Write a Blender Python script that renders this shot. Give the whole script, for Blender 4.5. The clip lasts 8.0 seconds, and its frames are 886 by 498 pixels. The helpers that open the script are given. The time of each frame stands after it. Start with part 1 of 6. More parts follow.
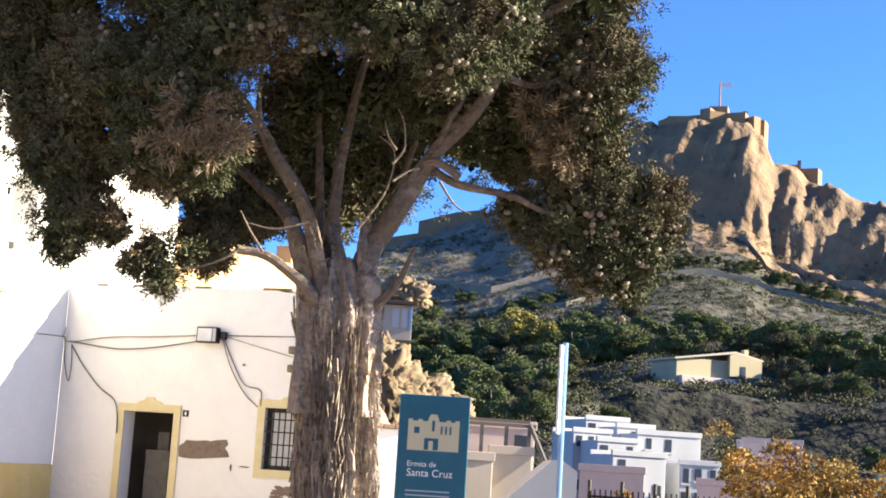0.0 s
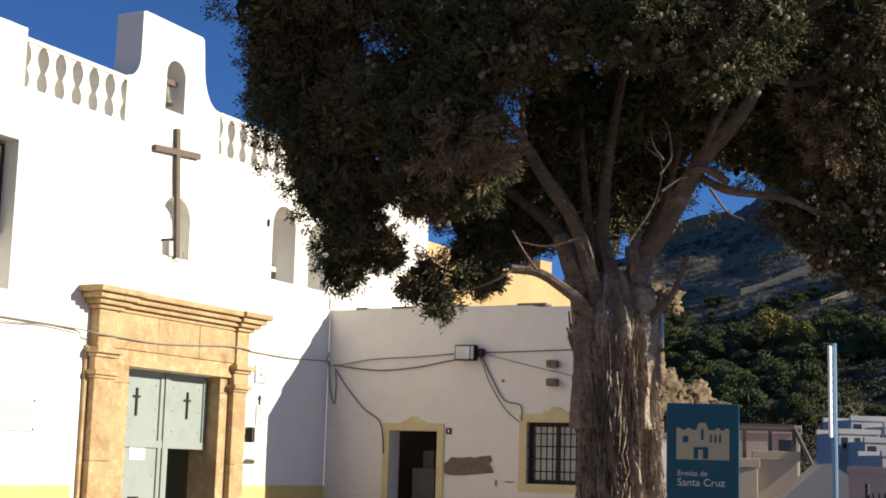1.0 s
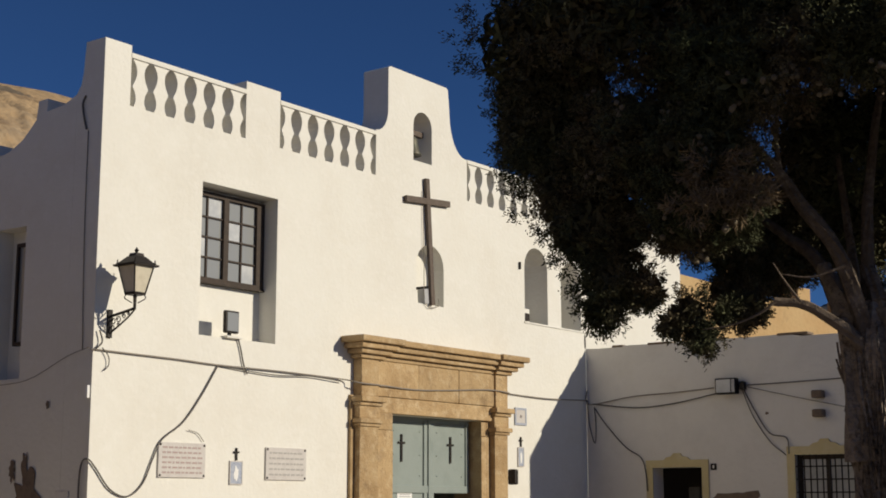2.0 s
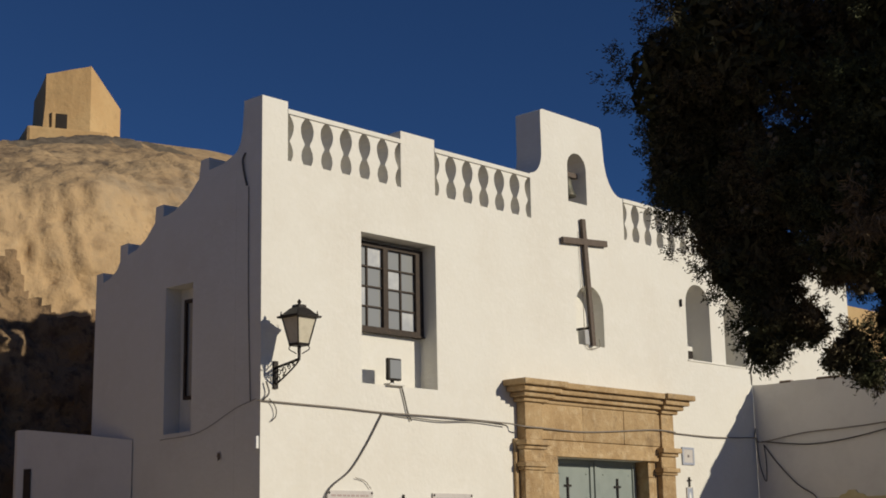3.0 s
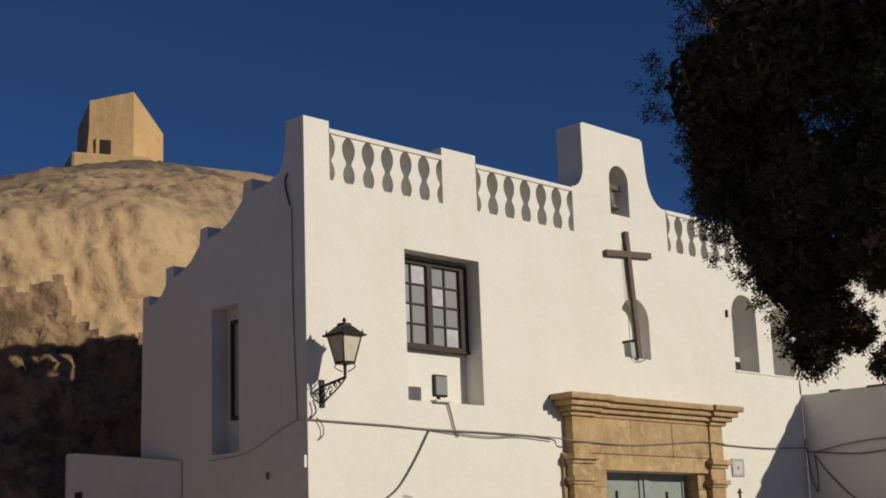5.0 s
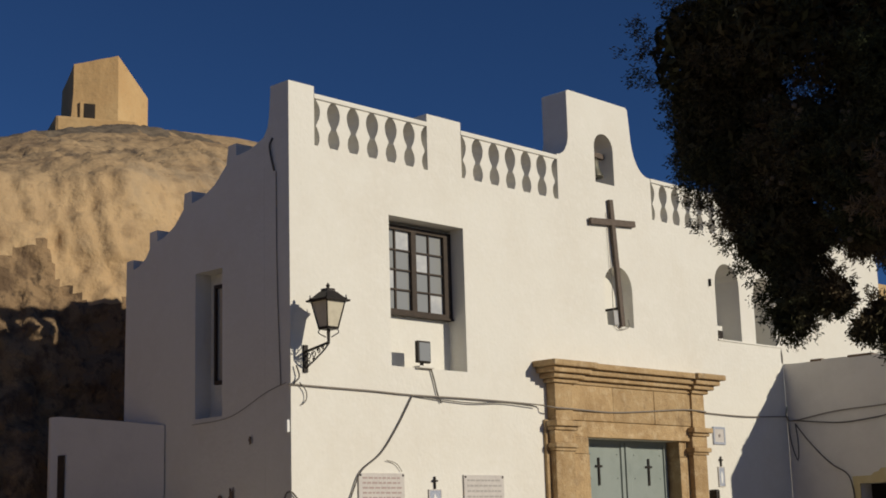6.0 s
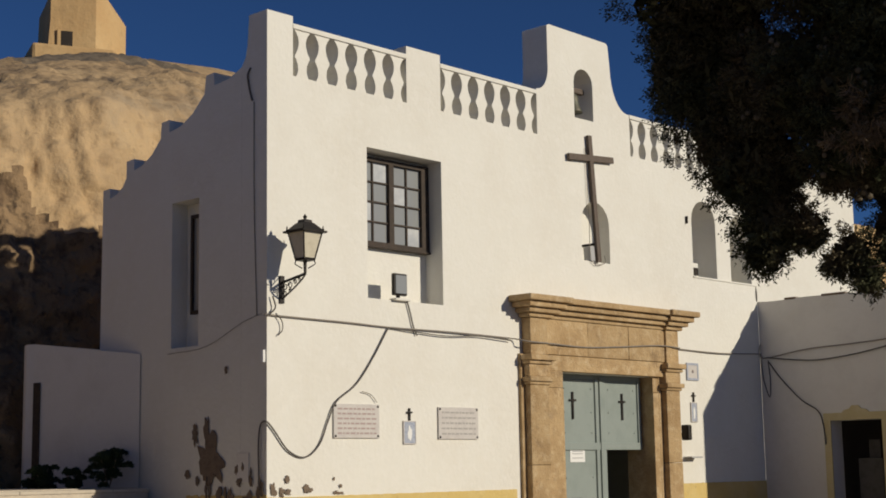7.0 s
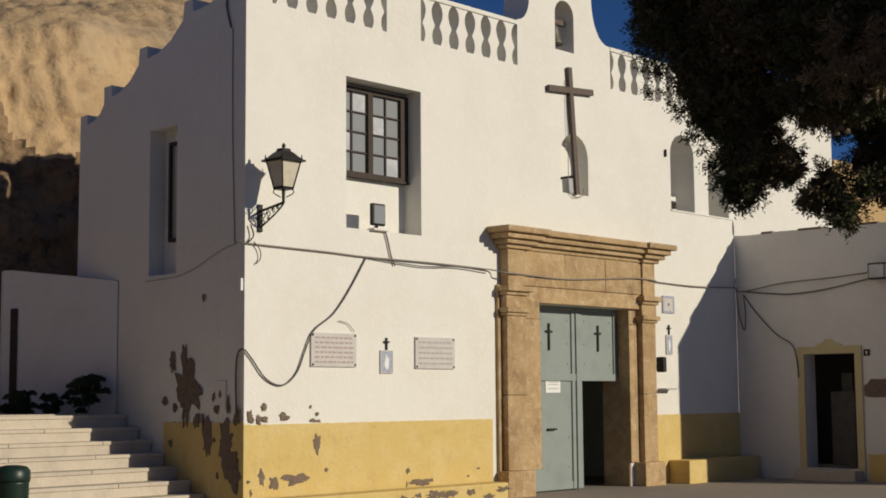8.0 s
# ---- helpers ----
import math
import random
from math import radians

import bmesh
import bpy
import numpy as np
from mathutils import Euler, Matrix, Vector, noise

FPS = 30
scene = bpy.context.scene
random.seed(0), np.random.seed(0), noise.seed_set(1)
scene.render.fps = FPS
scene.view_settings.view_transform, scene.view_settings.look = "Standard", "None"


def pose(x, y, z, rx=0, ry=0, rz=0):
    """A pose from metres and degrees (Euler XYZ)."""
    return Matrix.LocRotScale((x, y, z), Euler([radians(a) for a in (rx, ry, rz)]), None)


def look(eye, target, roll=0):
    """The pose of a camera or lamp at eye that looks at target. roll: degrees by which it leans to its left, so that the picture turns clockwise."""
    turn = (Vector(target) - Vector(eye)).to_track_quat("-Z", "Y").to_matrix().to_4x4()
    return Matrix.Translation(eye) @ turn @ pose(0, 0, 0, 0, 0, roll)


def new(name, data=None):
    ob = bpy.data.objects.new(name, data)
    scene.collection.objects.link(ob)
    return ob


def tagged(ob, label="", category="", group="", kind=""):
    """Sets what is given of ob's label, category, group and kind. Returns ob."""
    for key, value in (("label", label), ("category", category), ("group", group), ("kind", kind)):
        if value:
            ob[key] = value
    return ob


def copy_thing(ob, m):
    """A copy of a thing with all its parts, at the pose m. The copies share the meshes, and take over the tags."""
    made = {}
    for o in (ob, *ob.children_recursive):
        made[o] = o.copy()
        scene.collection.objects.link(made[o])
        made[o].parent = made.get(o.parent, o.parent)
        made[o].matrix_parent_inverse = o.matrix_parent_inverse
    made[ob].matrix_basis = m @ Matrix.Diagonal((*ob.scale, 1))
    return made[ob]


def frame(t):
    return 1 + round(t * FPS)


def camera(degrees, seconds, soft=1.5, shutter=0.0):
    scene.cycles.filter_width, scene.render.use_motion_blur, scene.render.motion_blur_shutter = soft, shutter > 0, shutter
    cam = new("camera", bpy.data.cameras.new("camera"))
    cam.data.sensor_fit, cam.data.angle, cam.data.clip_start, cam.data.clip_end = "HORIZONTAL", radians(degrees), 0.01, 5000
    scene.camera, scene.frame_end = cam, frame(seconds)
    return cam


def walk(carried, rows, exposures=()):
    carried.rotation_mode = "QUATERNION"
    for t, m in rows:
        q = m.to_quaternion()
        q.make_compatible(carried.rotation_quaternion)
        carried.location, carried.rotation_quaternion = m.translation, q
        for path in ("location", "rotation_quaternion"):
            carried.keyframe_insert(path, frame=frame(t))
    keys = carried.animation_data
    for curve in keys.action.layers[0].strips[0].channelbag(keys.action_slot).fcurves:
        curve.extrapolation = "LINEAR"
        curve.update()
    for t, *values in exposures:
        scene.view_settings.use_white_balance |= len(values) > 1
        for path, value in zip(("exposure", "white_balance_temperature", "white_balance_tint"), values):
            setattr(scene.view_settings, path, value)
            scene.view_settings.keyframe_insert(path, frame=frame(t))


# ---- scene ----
EXPO = [(0.0, 2.88), (0.5, 2.45), (1.0, 1.25), (1.5, 0.3), (2.0, 0.05), (3.5, -0.15), (5.5, -0.15), (8.0, -0.08)]
cam = camera(33.99, 8.0, soft=1.8)

PATH = [
    (0.0, pose(-12.348, -15.209, 1.670, 98.55, -3.57, -73.49)),
    (0.5, pose(-12.374, -15.108, 1.668, 98.40, -2.59, -68.91)),
    (1.0, pose(-12.432, -15.081, 1.678, 98.56, -1.60, -63.50)),
    (1.5, pose(-12.467, -15.077, 1.691, 99.09, -0.85, -58.43)),
    (2.0, pose(-12.514, -15.076, 1.693, 99.94, 0.02, -53.31)),
    (2.2, pose(-12.528, -15.091, 1.692, 100.25, 0.22, -51.66)),
    (3.5, pose(-12.523, -15.105, 1.689, 102.27, 1.65, -45.08)),
    (4.0, pose(-12.528, -15.108, 1.683, 102.59, 2.07, -44.61)),
    (5.5, pose(-12.526, -15.117, 1.654, 102.05, 1.87, -45.06)),
    (6.0, pose(-12.525, -15.126, 1.639, 101.16, 1.64, -45.46)),
    (6.5, pose(-12.521, -15.137, 1.621, 99.99, 1.33, -45.91)),
    (7.0, pose(-12.520, -15.149, 1.610, 98.57, 0.98, -46.43)),
    (7.5, pose(-12.523, -15.159, 1.602, 97.26, 0.60, -46.90)),
    (8.0, pose(-12.535, -15.163, 1.602, 95.83, 0.45, -47.36)),
]
walk(cam, PATH, exposures=EXPO)

# ---- light ----
SUN_DIR = Vector((0.36, -1.0, 0.37)).normalized()
elev = math.asin(SUN_DIR.z)
world = bpy.data.worlds.new("sky")
scene.world = world
world.use_nodes = True
wt = world.node_tree
wt.nodes.clear()
sky = wt.nodes.new("ShaderNodeTexSky")
sky.sky_type, sky.sun_disc = "NISHITA", False
sky.sun_elevation, sky.sun_rotation = elev, radians(160.2)
sky.air_density, sky.dust_density, sky.ozone_density = 1.0, 0.0, 8.0
sky.altitude = 5000
bg = wt.nodes.new("ShaderNodeBackground")
bg.inputs["Strength"].default_value = 0.056
wo = wt.nodes.new("ShaderNodeOutputWorld")
wt.links.new(sky.outputs[0], bg.inputs["Color"])
wt.links.new(bg.outputs[0], wo.inputs["Surface"])
sun_data = bpy.data.lights.new("sun", "SUN")
sun_data.energy, sun_data.angle, sun_data.color = 3.6, radians(0.55), (1.0, 0.90, 0.725)
sun = new("sun", sun_data)
sun.matrix_world = look(SUN_DIR * 60, (0, 0, 0))


# ---- materials ----
def mat(name, base, rough=0.85, metal=0.0, var=(), bump=0.0, bscale=40.0, spec=0.3, island=0.0, coords="Object", bdist=0.03):
    """A surface: base colour, patches of other colours (colour, scale, low, high, strength), fine relief."""
    m = bpy.data.materials.new(name)
    m.use_nodes = True
    nt = m.node_tree
    bs = nt.nodes["Principled BSDF"]
    bs.inputs["Roughness"].default_value, bs.inputs["Metallic"].default_value = rough, metal
    bs.inputs["Specular IOR Level"].default_value = spec
    tc = nt.nodes.new("ShaderNodeTexCoord")
    col = nt.nodes.new("ShaderNodeRGB")
    col.outputs[0].default_value = (*base, 1)
    last = col.outputs[0]
    for colour, scale, low, high, strength in var:
        n = nt.nodes.new("ShaderNodeTexNoise")
        n.inputs["Scale"].default_value, n.inputs["Detail"].default_value = scale, 6
        n.inputs["Roughness"].default_value = 0.62
        nt.links.new(tc.outputs[coords], n.inputs["Vector"])
        r = nt.nodes.new("ShaderNodeMapRange")
        r.inputs["From Min"].default_value, r.inputs["From Max"].default_value = low, high
        r.inputs["To Max"].default_value = strength
        nt.links.new(n.outputs["Fac"], r.inputs["Value"])
        mx = nt.nodes.new("ShaderNodeMix")
        mx.data_type = "RGBA"
        mx.inputs["B"].default_value = (0, 0, 0, 1)
        mx.inputs[7].default_value = (*colour, 1)
        nt.links.new(r.outputs[0], mx.inputs[0])
        nt.links.new(last, mx.inputs[6])
        last = mx.outputs[2]
    if island:
        geo = nt.nodes.new("ShaderNodeNewGeometry")
        oi = nt.nodes.new("ShaderNodeObjectInfo")
        add = nt.nodes.new("ShaderNodeMath")
        add.operation = "ADD"
        nt.links.new(geo.outputs["Random Per Island"], add.inputs[0])
        nt.links.new(oi.outputs["Random"], add.inputs[1])
        fr = nt.nodes.new("ShaderNodeMath")
        fr.operation = "FRACT"
        nt.links.new(add.outputs[0], fr.inputs[0])
        r = nt.nodes.new("ShaderNodeMapRange")
        r.inputs["To Min"].default_value, r.inputs["To Max"].default_value = 1 - island, 1 + island
        nt.links.new(fr.outputs[0], r.inputs["Value"])
        hs = nt.nodes.new("ShaderNodeHueSaturation")
        nt.links.new(r.outputs[0], hs.inputs["Value"])
        nt.links.new(last, hs.inputs["Color"])
        last = hs.outputs[0]
    nt.links.new(last, bs.inputs["Base Color"])
    if bump:
        n = nt.nodes.new("ShaderNodeTexNoise")
        n.inputs["Scale"].default_value, n.inputs["Detail"].default_value = bscale, 8
        nt.links.new(tc.outputs[coords], n.inputs["Vector"])
        b = nt.nodes.new("ShaderNodeBump")
        b.inputs["Strength"].default_value, b.inputs["Distance"].default_value = bump, bdist
        nt.links.new(n.outputs["Fac"], b.inputs["Height"])
        nt.links.new(b.outputs[0], bs.inputs["Normal"])
    return m


M = {}
M["white"] = mat("whitewash", (0.755, 0.738, 0.675), 0.9, var=[((0.66, 0.63, 0.56), 0.35, 0.50, 0.72, 0.45), ((0.68, 0.64, 0.56), 0.9, 0.45, 0.75, 0.5), ((0.80, 0.78, 0.73), 6, 0.5, 0.7, 0.5), ((0.60, 0.56, 0.48), 22, 0.66, 0.8, 0.35)], bump=0.25, bscale=14)
M["white2"] = mat("annex_whitewash", (0.74, 0.71, 0.66), 0.9, var=[((0.60, 0.57, 0.52), 1.3, 0.48, 0.75, 0.5), ((0.66, 0.63, 0.58), 12, 0.55, 0.75, 0.4)], bump=0.35, bscale=9)
M["ochre"] = mat("ochre_paint", (0.62, 0.46, 0.17), 0.85, var=[((0.68, 0.55, 0.27), 2.2, 0.45, 0.7, 0.6), ((0.50, 0.37, 0.16), 3.5, 0.55, 0.70, 0.6), ((0.36, 0.27, 0.13), 14, 0.62, 0.74, 0.6)], bump=0.3, bscale=18)
M["ochre2"] = mat("faded_yellow_paint", (0.60, 0.50, 0.27), 0.85, var=[((0.66, 0.58, 0.38), 4, 0.45, 0.7, 0.6), ((0.42, 0.34, 0.18), 14, 0.6, 0.75, 0.5)], bump=0.2, bscale=20)
M["wood2"] = mat("grey_board", (0.10, 0.095, 0.09), 0.85, var=[((0.06, 0.055, 0.05), 8, 0.45, 0.7, 0.6)])
M["sand"] = mat("sandstone", (0.47, 0.33, 0.175), 0.9, var=[((0.33, 0.215, 0.105), 1.6, 0.44, 0.64, 0.75), ((0.58, 0.45, 0.28), 6, 0.5, 0.68, 0.7), ((0.22, 0.145, 0.08), 3.5, 0.56, 0.70, 0.6), ((0.20, 0.13, 0.07), 26, 0.58, 0.74, 0.6)], bump=0.7, bscale=24, island=0.08)
M["render"] = mat("bare_render", (0.20, 0.15, 0.11), 0.95, var=[((0.12, 0.09, 0.07), 12, 0.45, 0.7, 0.7)], bump=0.5, bscale=40)
M["door"] = mat("painted_door", (0.27, 0.31, 0.29), 0.55, var=[((0.20, 0.24, 0.22), 3, 0.45, 0.7, 0.5), ((0.36, 0.38, 0.35), 25, 0.6, 0.75, 0.4)], bump=0.08, bscale=60)
M["iron"] = mat("black_iron", (0.025, 0.022, 0.02), 0.5, 0.4, var=[((0.06, 0.04, 0.03), 20, 0.5, 0.7, 0.6)])
# near-black colour that stands for shade inside rooms and openings
M["dark"] = mat("unlit_shade", (0.03, 0.025, 0.022), 0.95, var=[((0.05, 0.04, 0.035), 3, 0.4, 0.7, 0.6)])
M["wood"] = mat("dark_wood", (0.048, 0.036, 0.028), 0.7, var=[((0.08, 0.055, 0.04), 14, 0.45, 0.7, 0.7)], bump=0.2, bscale=50)
M["crosswood"] = mat("weathered_wood", (0.135, 0.105, 0.085), 0.75, var=[((0.09, 0.068, 0.052), 16, 0.45, 0.7, 0.7)], bump=0.2, bscale=50)
M["marble"] = mat("plaque_marble", (0.58, 0.55, 0.52), 0.5, var=[((0.48, 0.44, 0.42), 8, 0.45, 0.7, 0.6)])
M["letter"] = mat("engraved_letters", (0.22, 0.19, 0.18), 0.8)
M["letter_red"] = mat("engraved_red_letters", (0.42, 0.33, 0.31), 0.8)
M["paper"] = mat("paper", (0.78, 0.78, 0.76), 0.8)
M["tileblue"] = mat("blue_tile_picture", (0.42, 0.45, 0.52), 0.35, var=[((0.18, 0.22, 0.34), 40, 0.5, 0.62, 0.8)])
M["cable"] = mat("cable", (0.13, 0.12, 0.11), 0.8)
M["cable_w"] = mat("painted_cable", (0.26, 0.23, 0.195), 0.85)
M["bronze"] = mat("bell_bronze", (0.14, 0.13, 0.10), 0.55, 0.6, var=[((0.09, 0.12, 0.10), 12, 0.45, 0.7, 0.6)])
M["step"] = mat("step_stone", (0.55, 0.48, 0.38), 0.75, var=[((0.40, 0.35, 0.29), 3, 0.45, 0.7, 0.6), ((0.60, 0.55, 0.48), 18, 0.5, 0.7, 0.5)], bump=0.15, bscale=30, island=0.06)
M["paving"] = mat("plaza_paving", (0.29, 0.25, 0.21), 0.85, var=[((0.26, 0.22, 0.18), 0.8, 0.42, 0.7, 0.7), ((0.42, 0.37, 0.31), 9, 0.5, 0.7, 0.5)], bump=0.2, bscale=20)
M["rock"] = mat("ochre_rock", (0.47, 0.325, 0.18), 0.95, var=[((0.24, 0.165, 0.10), 0.6, 0.50, 0.58, 0.6), ((0.55, 0.395, 0.225), 0.22, 0.42, 0.62, 0.8), ((0.36, 0.29, 0.205), 0.35, 0.54, 0.68, 0.7), ((0.20, 0.13, 0.075), 1.1, 0.54, 0.72, 0.7), ((0.15, 0.10, 0.06), 4.5, 0.58, 0.74, 0.6), ((0.52, 0.40, 0.24), 9, 0.58, 0.72, 0.5)], bump=1.0, bscale=2.6, bdist=0.12)
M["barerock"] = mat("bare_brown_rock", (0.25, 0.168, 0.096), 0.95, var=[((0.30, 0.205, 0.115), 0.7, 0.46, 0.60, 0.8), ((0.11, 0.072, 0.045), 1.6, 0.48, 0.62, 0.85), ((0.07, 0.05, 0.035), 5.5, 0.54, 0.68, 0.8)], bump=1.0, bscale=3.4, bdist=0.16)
# darker grey-brown tone for the top band of the ridge
M["ridgetop"] = mat("grey_brown_ridge_top", (0.215, 0.17, 0.12), 0.95, var=[((0.15, 0.12, 0.085), 0.9, 0.46, 0.62, 0.8), ((0.30, 0.23, 0.15), 3.2, 0.52, 0.68, 0.6)], bump=0.9, bscale=3.0, bdist=0.1)
M["palewall"] = mat("pale_terrace_stone", (0.20, 0.18, 0.145), 0.95, var=[((0.13, 0.115, 0.09), 0.3, 0.45, 0.65, 0.7)], bump=0.4, bscale=1.5)
M["outrock"] = mat("yellow_outcrop", (0.17, 0.12, 0.07), 0.95, var=[((0.24, 0.18, 0.11), 0.8, 0.45, 0.62, 0.8), ((0.13, 0.10, 0.06), 2.2, 0.5, 0.64, 0.8), ((0.07, 0.075, 0.04), 1.1, 0.56, 0.66, 0.8)], bump=1.0, bscale=2.0, bdist=0.15)
M["wallrock"] = mat("ochre_masonry", (0.50, 0.33, 0.16), 0.95, var=[((0.58, 0.42, 0.22), 0.6, 0.42, 0.62, 0.7), ((0.36, 0.23, 0.11), 2.4, 0.52, 0.72, 0.6), ((0.25, 0.17, 0.10), 9, 0.62, 0.78, 0.5)], bump=0.8, bscale=6)
M["bark"] = mat("shaggy_bark", (0.25, 0.20, 0.155), 0.95, var=[((0.40, 0.335, 0.265), 9, 0.45, 0.65, 0.8), ((0.085, 0.06, 0.045), 22, 0.5, 0.7, 0.8)], bump=1.0, bscale=35, island=0.3)
# smoother brown limb bark, also darkened for the shade under the crown
M["boughbark"] = mat("smooth_shaded_bark", (0.15, 0.115, 0.085), 0.92, var=[((0.27, 0.215, 0.165), 8, 0.52, 0.66, 0.8), ((0.07, 0.05, 0.04), 20, 0.5, 0.7, 0.8)], bump=0.9, bscale=30)
M["deadwood"] = mat("bare_branch", (0.20, 0.155, 0.115), 0.9, var=[((0.11, 0.08, 0.06), 14, 0.45, 0.7, 0.7)], bump=0.4, bscale=40)
M["leaf"] = mat("cypress_spray", (0.075, 0.08, 0.042), 0.85, island=0.5, spec=0.1, var=[((0.125, 0.095, 0.06), 1.3, 0.44, 0.60, 0.9), ((0.045, 0.065, 0.03), 3.0, 0.5, 0.7, 0.6)])
M["cone"] = mat("cypress_cone", (0.17, 0.14, 0.095), 0.8, island=0.3)
M["dry"] = mat("dry_spray", (0.20, 0.145, 0.085), 0.9, island=0.3)
M["teal"] = mat("teal_panel", (0.012, 0.10, 0.15), 0.4, var=[((0.02, 0.13, 0.18), 5, 0.45, 0.7, 0.5)])
M["sandprint"] = mat("cream_print", (0.52, 0.47, 0.30), 0.6)
M["steel"] = mat("painted_steel", (0.35, 0.40, 0.45), 0.45, 0.3)
M["bluesteel"] = mat("blue_post", (0.16, 0.27, 0.42), 0.5, 0.2)
M["plastic_green"] = mat("dark_green_plastic", (0.012, 0.03, 0.022), 0.4, spec=0.4)
M["plastic_grey"] = mat("grey_plastic", (0.42, 0.42, 0.42), 0.5)
M["house"] = mat("far_whitewash", (0.45, 0.445, 0.44), 0.9, var=[((0.36, 0.355, 0.35), 0.4, 0.45, 0.7, 0.6)], bump=0.1, bscale=3)
M["house2"] = mat("far_pink_wall", (0.46, 0.37, 0.34), 0.9, var=[((0.36, 0.29, 0.27), 0.5, 0.45, 0.7, 0.6)])
M["house3"] = mat("far_beige_wall", (0.42, 0.36, 0.29), 0.9, var=[((0.33, 0.28, 0.22), 0.5, 0.45, 0.7, 0.6)])
M["shed"] = mat("shed_wall", (0.38, 0.32, 0.2), 0.9, var=[((0.30, 0.25, 0.16), 0.3, 0.45, 0.7, 0.6)])
M["tile"] = mat("roof_tiles", (0.34, 0.22, 0.15), 0.9, var=[((0.24, 0.15, 0.10), 6, 0.45, 0.7, 0.7)], island=0.15)
M["farwin"] = mat("far_window", (0.035, 0.04, 0.05), 0.3)
M["hill"] = mat("hill_scrub", (0.070, 0.062, 0.046), 0.95, var=[((0.05, 0.052, 0.034), 0.03, 0.42, 0.58, 0.7), ((0.115, 0.102, 0.08), 0.07, 0.50, 0.64, 0.8), ((0.024, 0.03, 0.017), 0.22, 0.48, 0.58, 0.85), ((0.13, 0.115, 0.085), 0.8, 0.58, 0.72, 0.5)], bump=1.0, bscale=0.35, bdist=1.2)
M["scree"] = mat("grey_limestone_scree", (0.185, 0.158, 0.118), 0.95, var=[((0.09, 0.085, 0.06), 0.06, 0.48, 0.62, 0.7), ((0.22, 0.195, 0.155), 0.2, 0.52, 0.66, 0.6), ((0.06, 0.06, 0.04), 0.5, 0.58, 0.68, 0.7)], bump=0.8, bscale=0.4, bdist=0.8)
# earth and scrub of the bank, its shade put into the dark colour
M["bankshade"] = mat("shaded_bank_earth", (0.026, 0.022, 0.015), 0.95, var=[((0.022, 0.024, 0.014), 0.12, 0.44, 0.58, 0.85), ((0.055, 0.042, 0.028), 0.3, 0.55, 0.68, 0.7)], bump=1.0, bscale=0.5, bdist=0.8)
M["crag"] = mat("castle_crag", (0.20, 0.128, 0.072), 0.95, var=[((0.25, 0.165, 0.095), 0.04, 0.45, 0.62, 0.8), ((0.15, 0.105, 0.066), 0.10, 0.46, 0.60, 0.7), ((0.10, 0.078, 0.056), 0.35, 0.52, 0.66, 0.6)], bump=0.8, bscale=0.16, bdist=2.5)
M["farwall"] = mat("castle_masonry", (0.27, 0.175, 0.095), 0.95, var=[((0.20, 0.145, 0.09), 0.1, 0.45, 0.68, 0.7), ((0.14, 0.10, 0.065), 0.6, 0.55, 0.70, 0.6)], bump=0.6, bscale=0.8)
M["pine"] = mat("pine_foliage", (0.10, 0.118, 0.048), 0.9, island=0.35, spec=0.1)
M["scrubleaf"] = mat("olive_scrub", (0.078, 0.076, 0.042), 0.9, island=0.28, spec=0.1)
M["yellowleaf"] = mat("yellowing_foliage", (0.22, 0.19, 0.05), 0.9, island=0.35)
M["autumn"] = mat("autumn_foliage", (0.28, 0.15, 0.03), 0.85, island=0.5, var=[((0.17, 0.13, 0.035), 1.2, 0.45, 0.6, 0.8)])
M["plantleaf"] = mat("pot_plant_leaf", (0.03, 0.05, 0.02), 0.7, island=0.3)


def glass_mat(name, tint, rough=0.12):
    m = mat(name, tint, rough, spec=0.6)
    return m


M["glass"] = glass_mat("window_pane", (0.27, 0.28, 0.28), 0.22)
M["milkpane"] = mat("bright_pane", (0.55, 0.56, 0.56), 0.3, spec=0.6, var=[((0.35, 0.37, 0.40), 2.5, 0.45, 0.65, 0.7)])
M["marble_line"] = mat("faint_letters", (0.40, 0.38, 0.36), 0.7)
M["milk"] = mat("lantern_glass", (0.62, 0.57, 0.45), 0.35, var=[((0.5, 0.45, 0.34), 9, 0.45, 0.7, 0.6)])


# ---- building helpers ----
def link_mesh(name, bm, material, smooth=False):
    me = bpy.data.meshes.new(name)
    bm.normal_update()
    bm.to_mesh(me)
    bm.free()
    me.materials.append(material)
    if smooth:
        me.polygons.foreach_set("use_smooth", [True] * len(me.polygons))
    return new(name, me)


def part(name, bm, material, parent, label="", smooth=False):
    ob = link_mesh(name, bm, material, smooth)
    ob.parent = parent
    if label:
        ob["label"] = label
    return ob


def thing(name, label, category, at=(0, 0, 0), group="", kind=""):
    e = new(name)
    e.location = at
    e.empty_display_size = 0.1
    return tagged(e, label, category, group, kind)


def raw(name, verts, faces, material, parent=None, smooth=False):
    me = bpy.data.meshes.new(name)
    me.from_pydata(verts, [], faces)
    me.materials.append(material)
    if smooth:
        me.polygons.foreach_set("use_smooth", [True] * len(me.polygons))
    ob = new(name, me)
    ob.parent = parent
    return ob


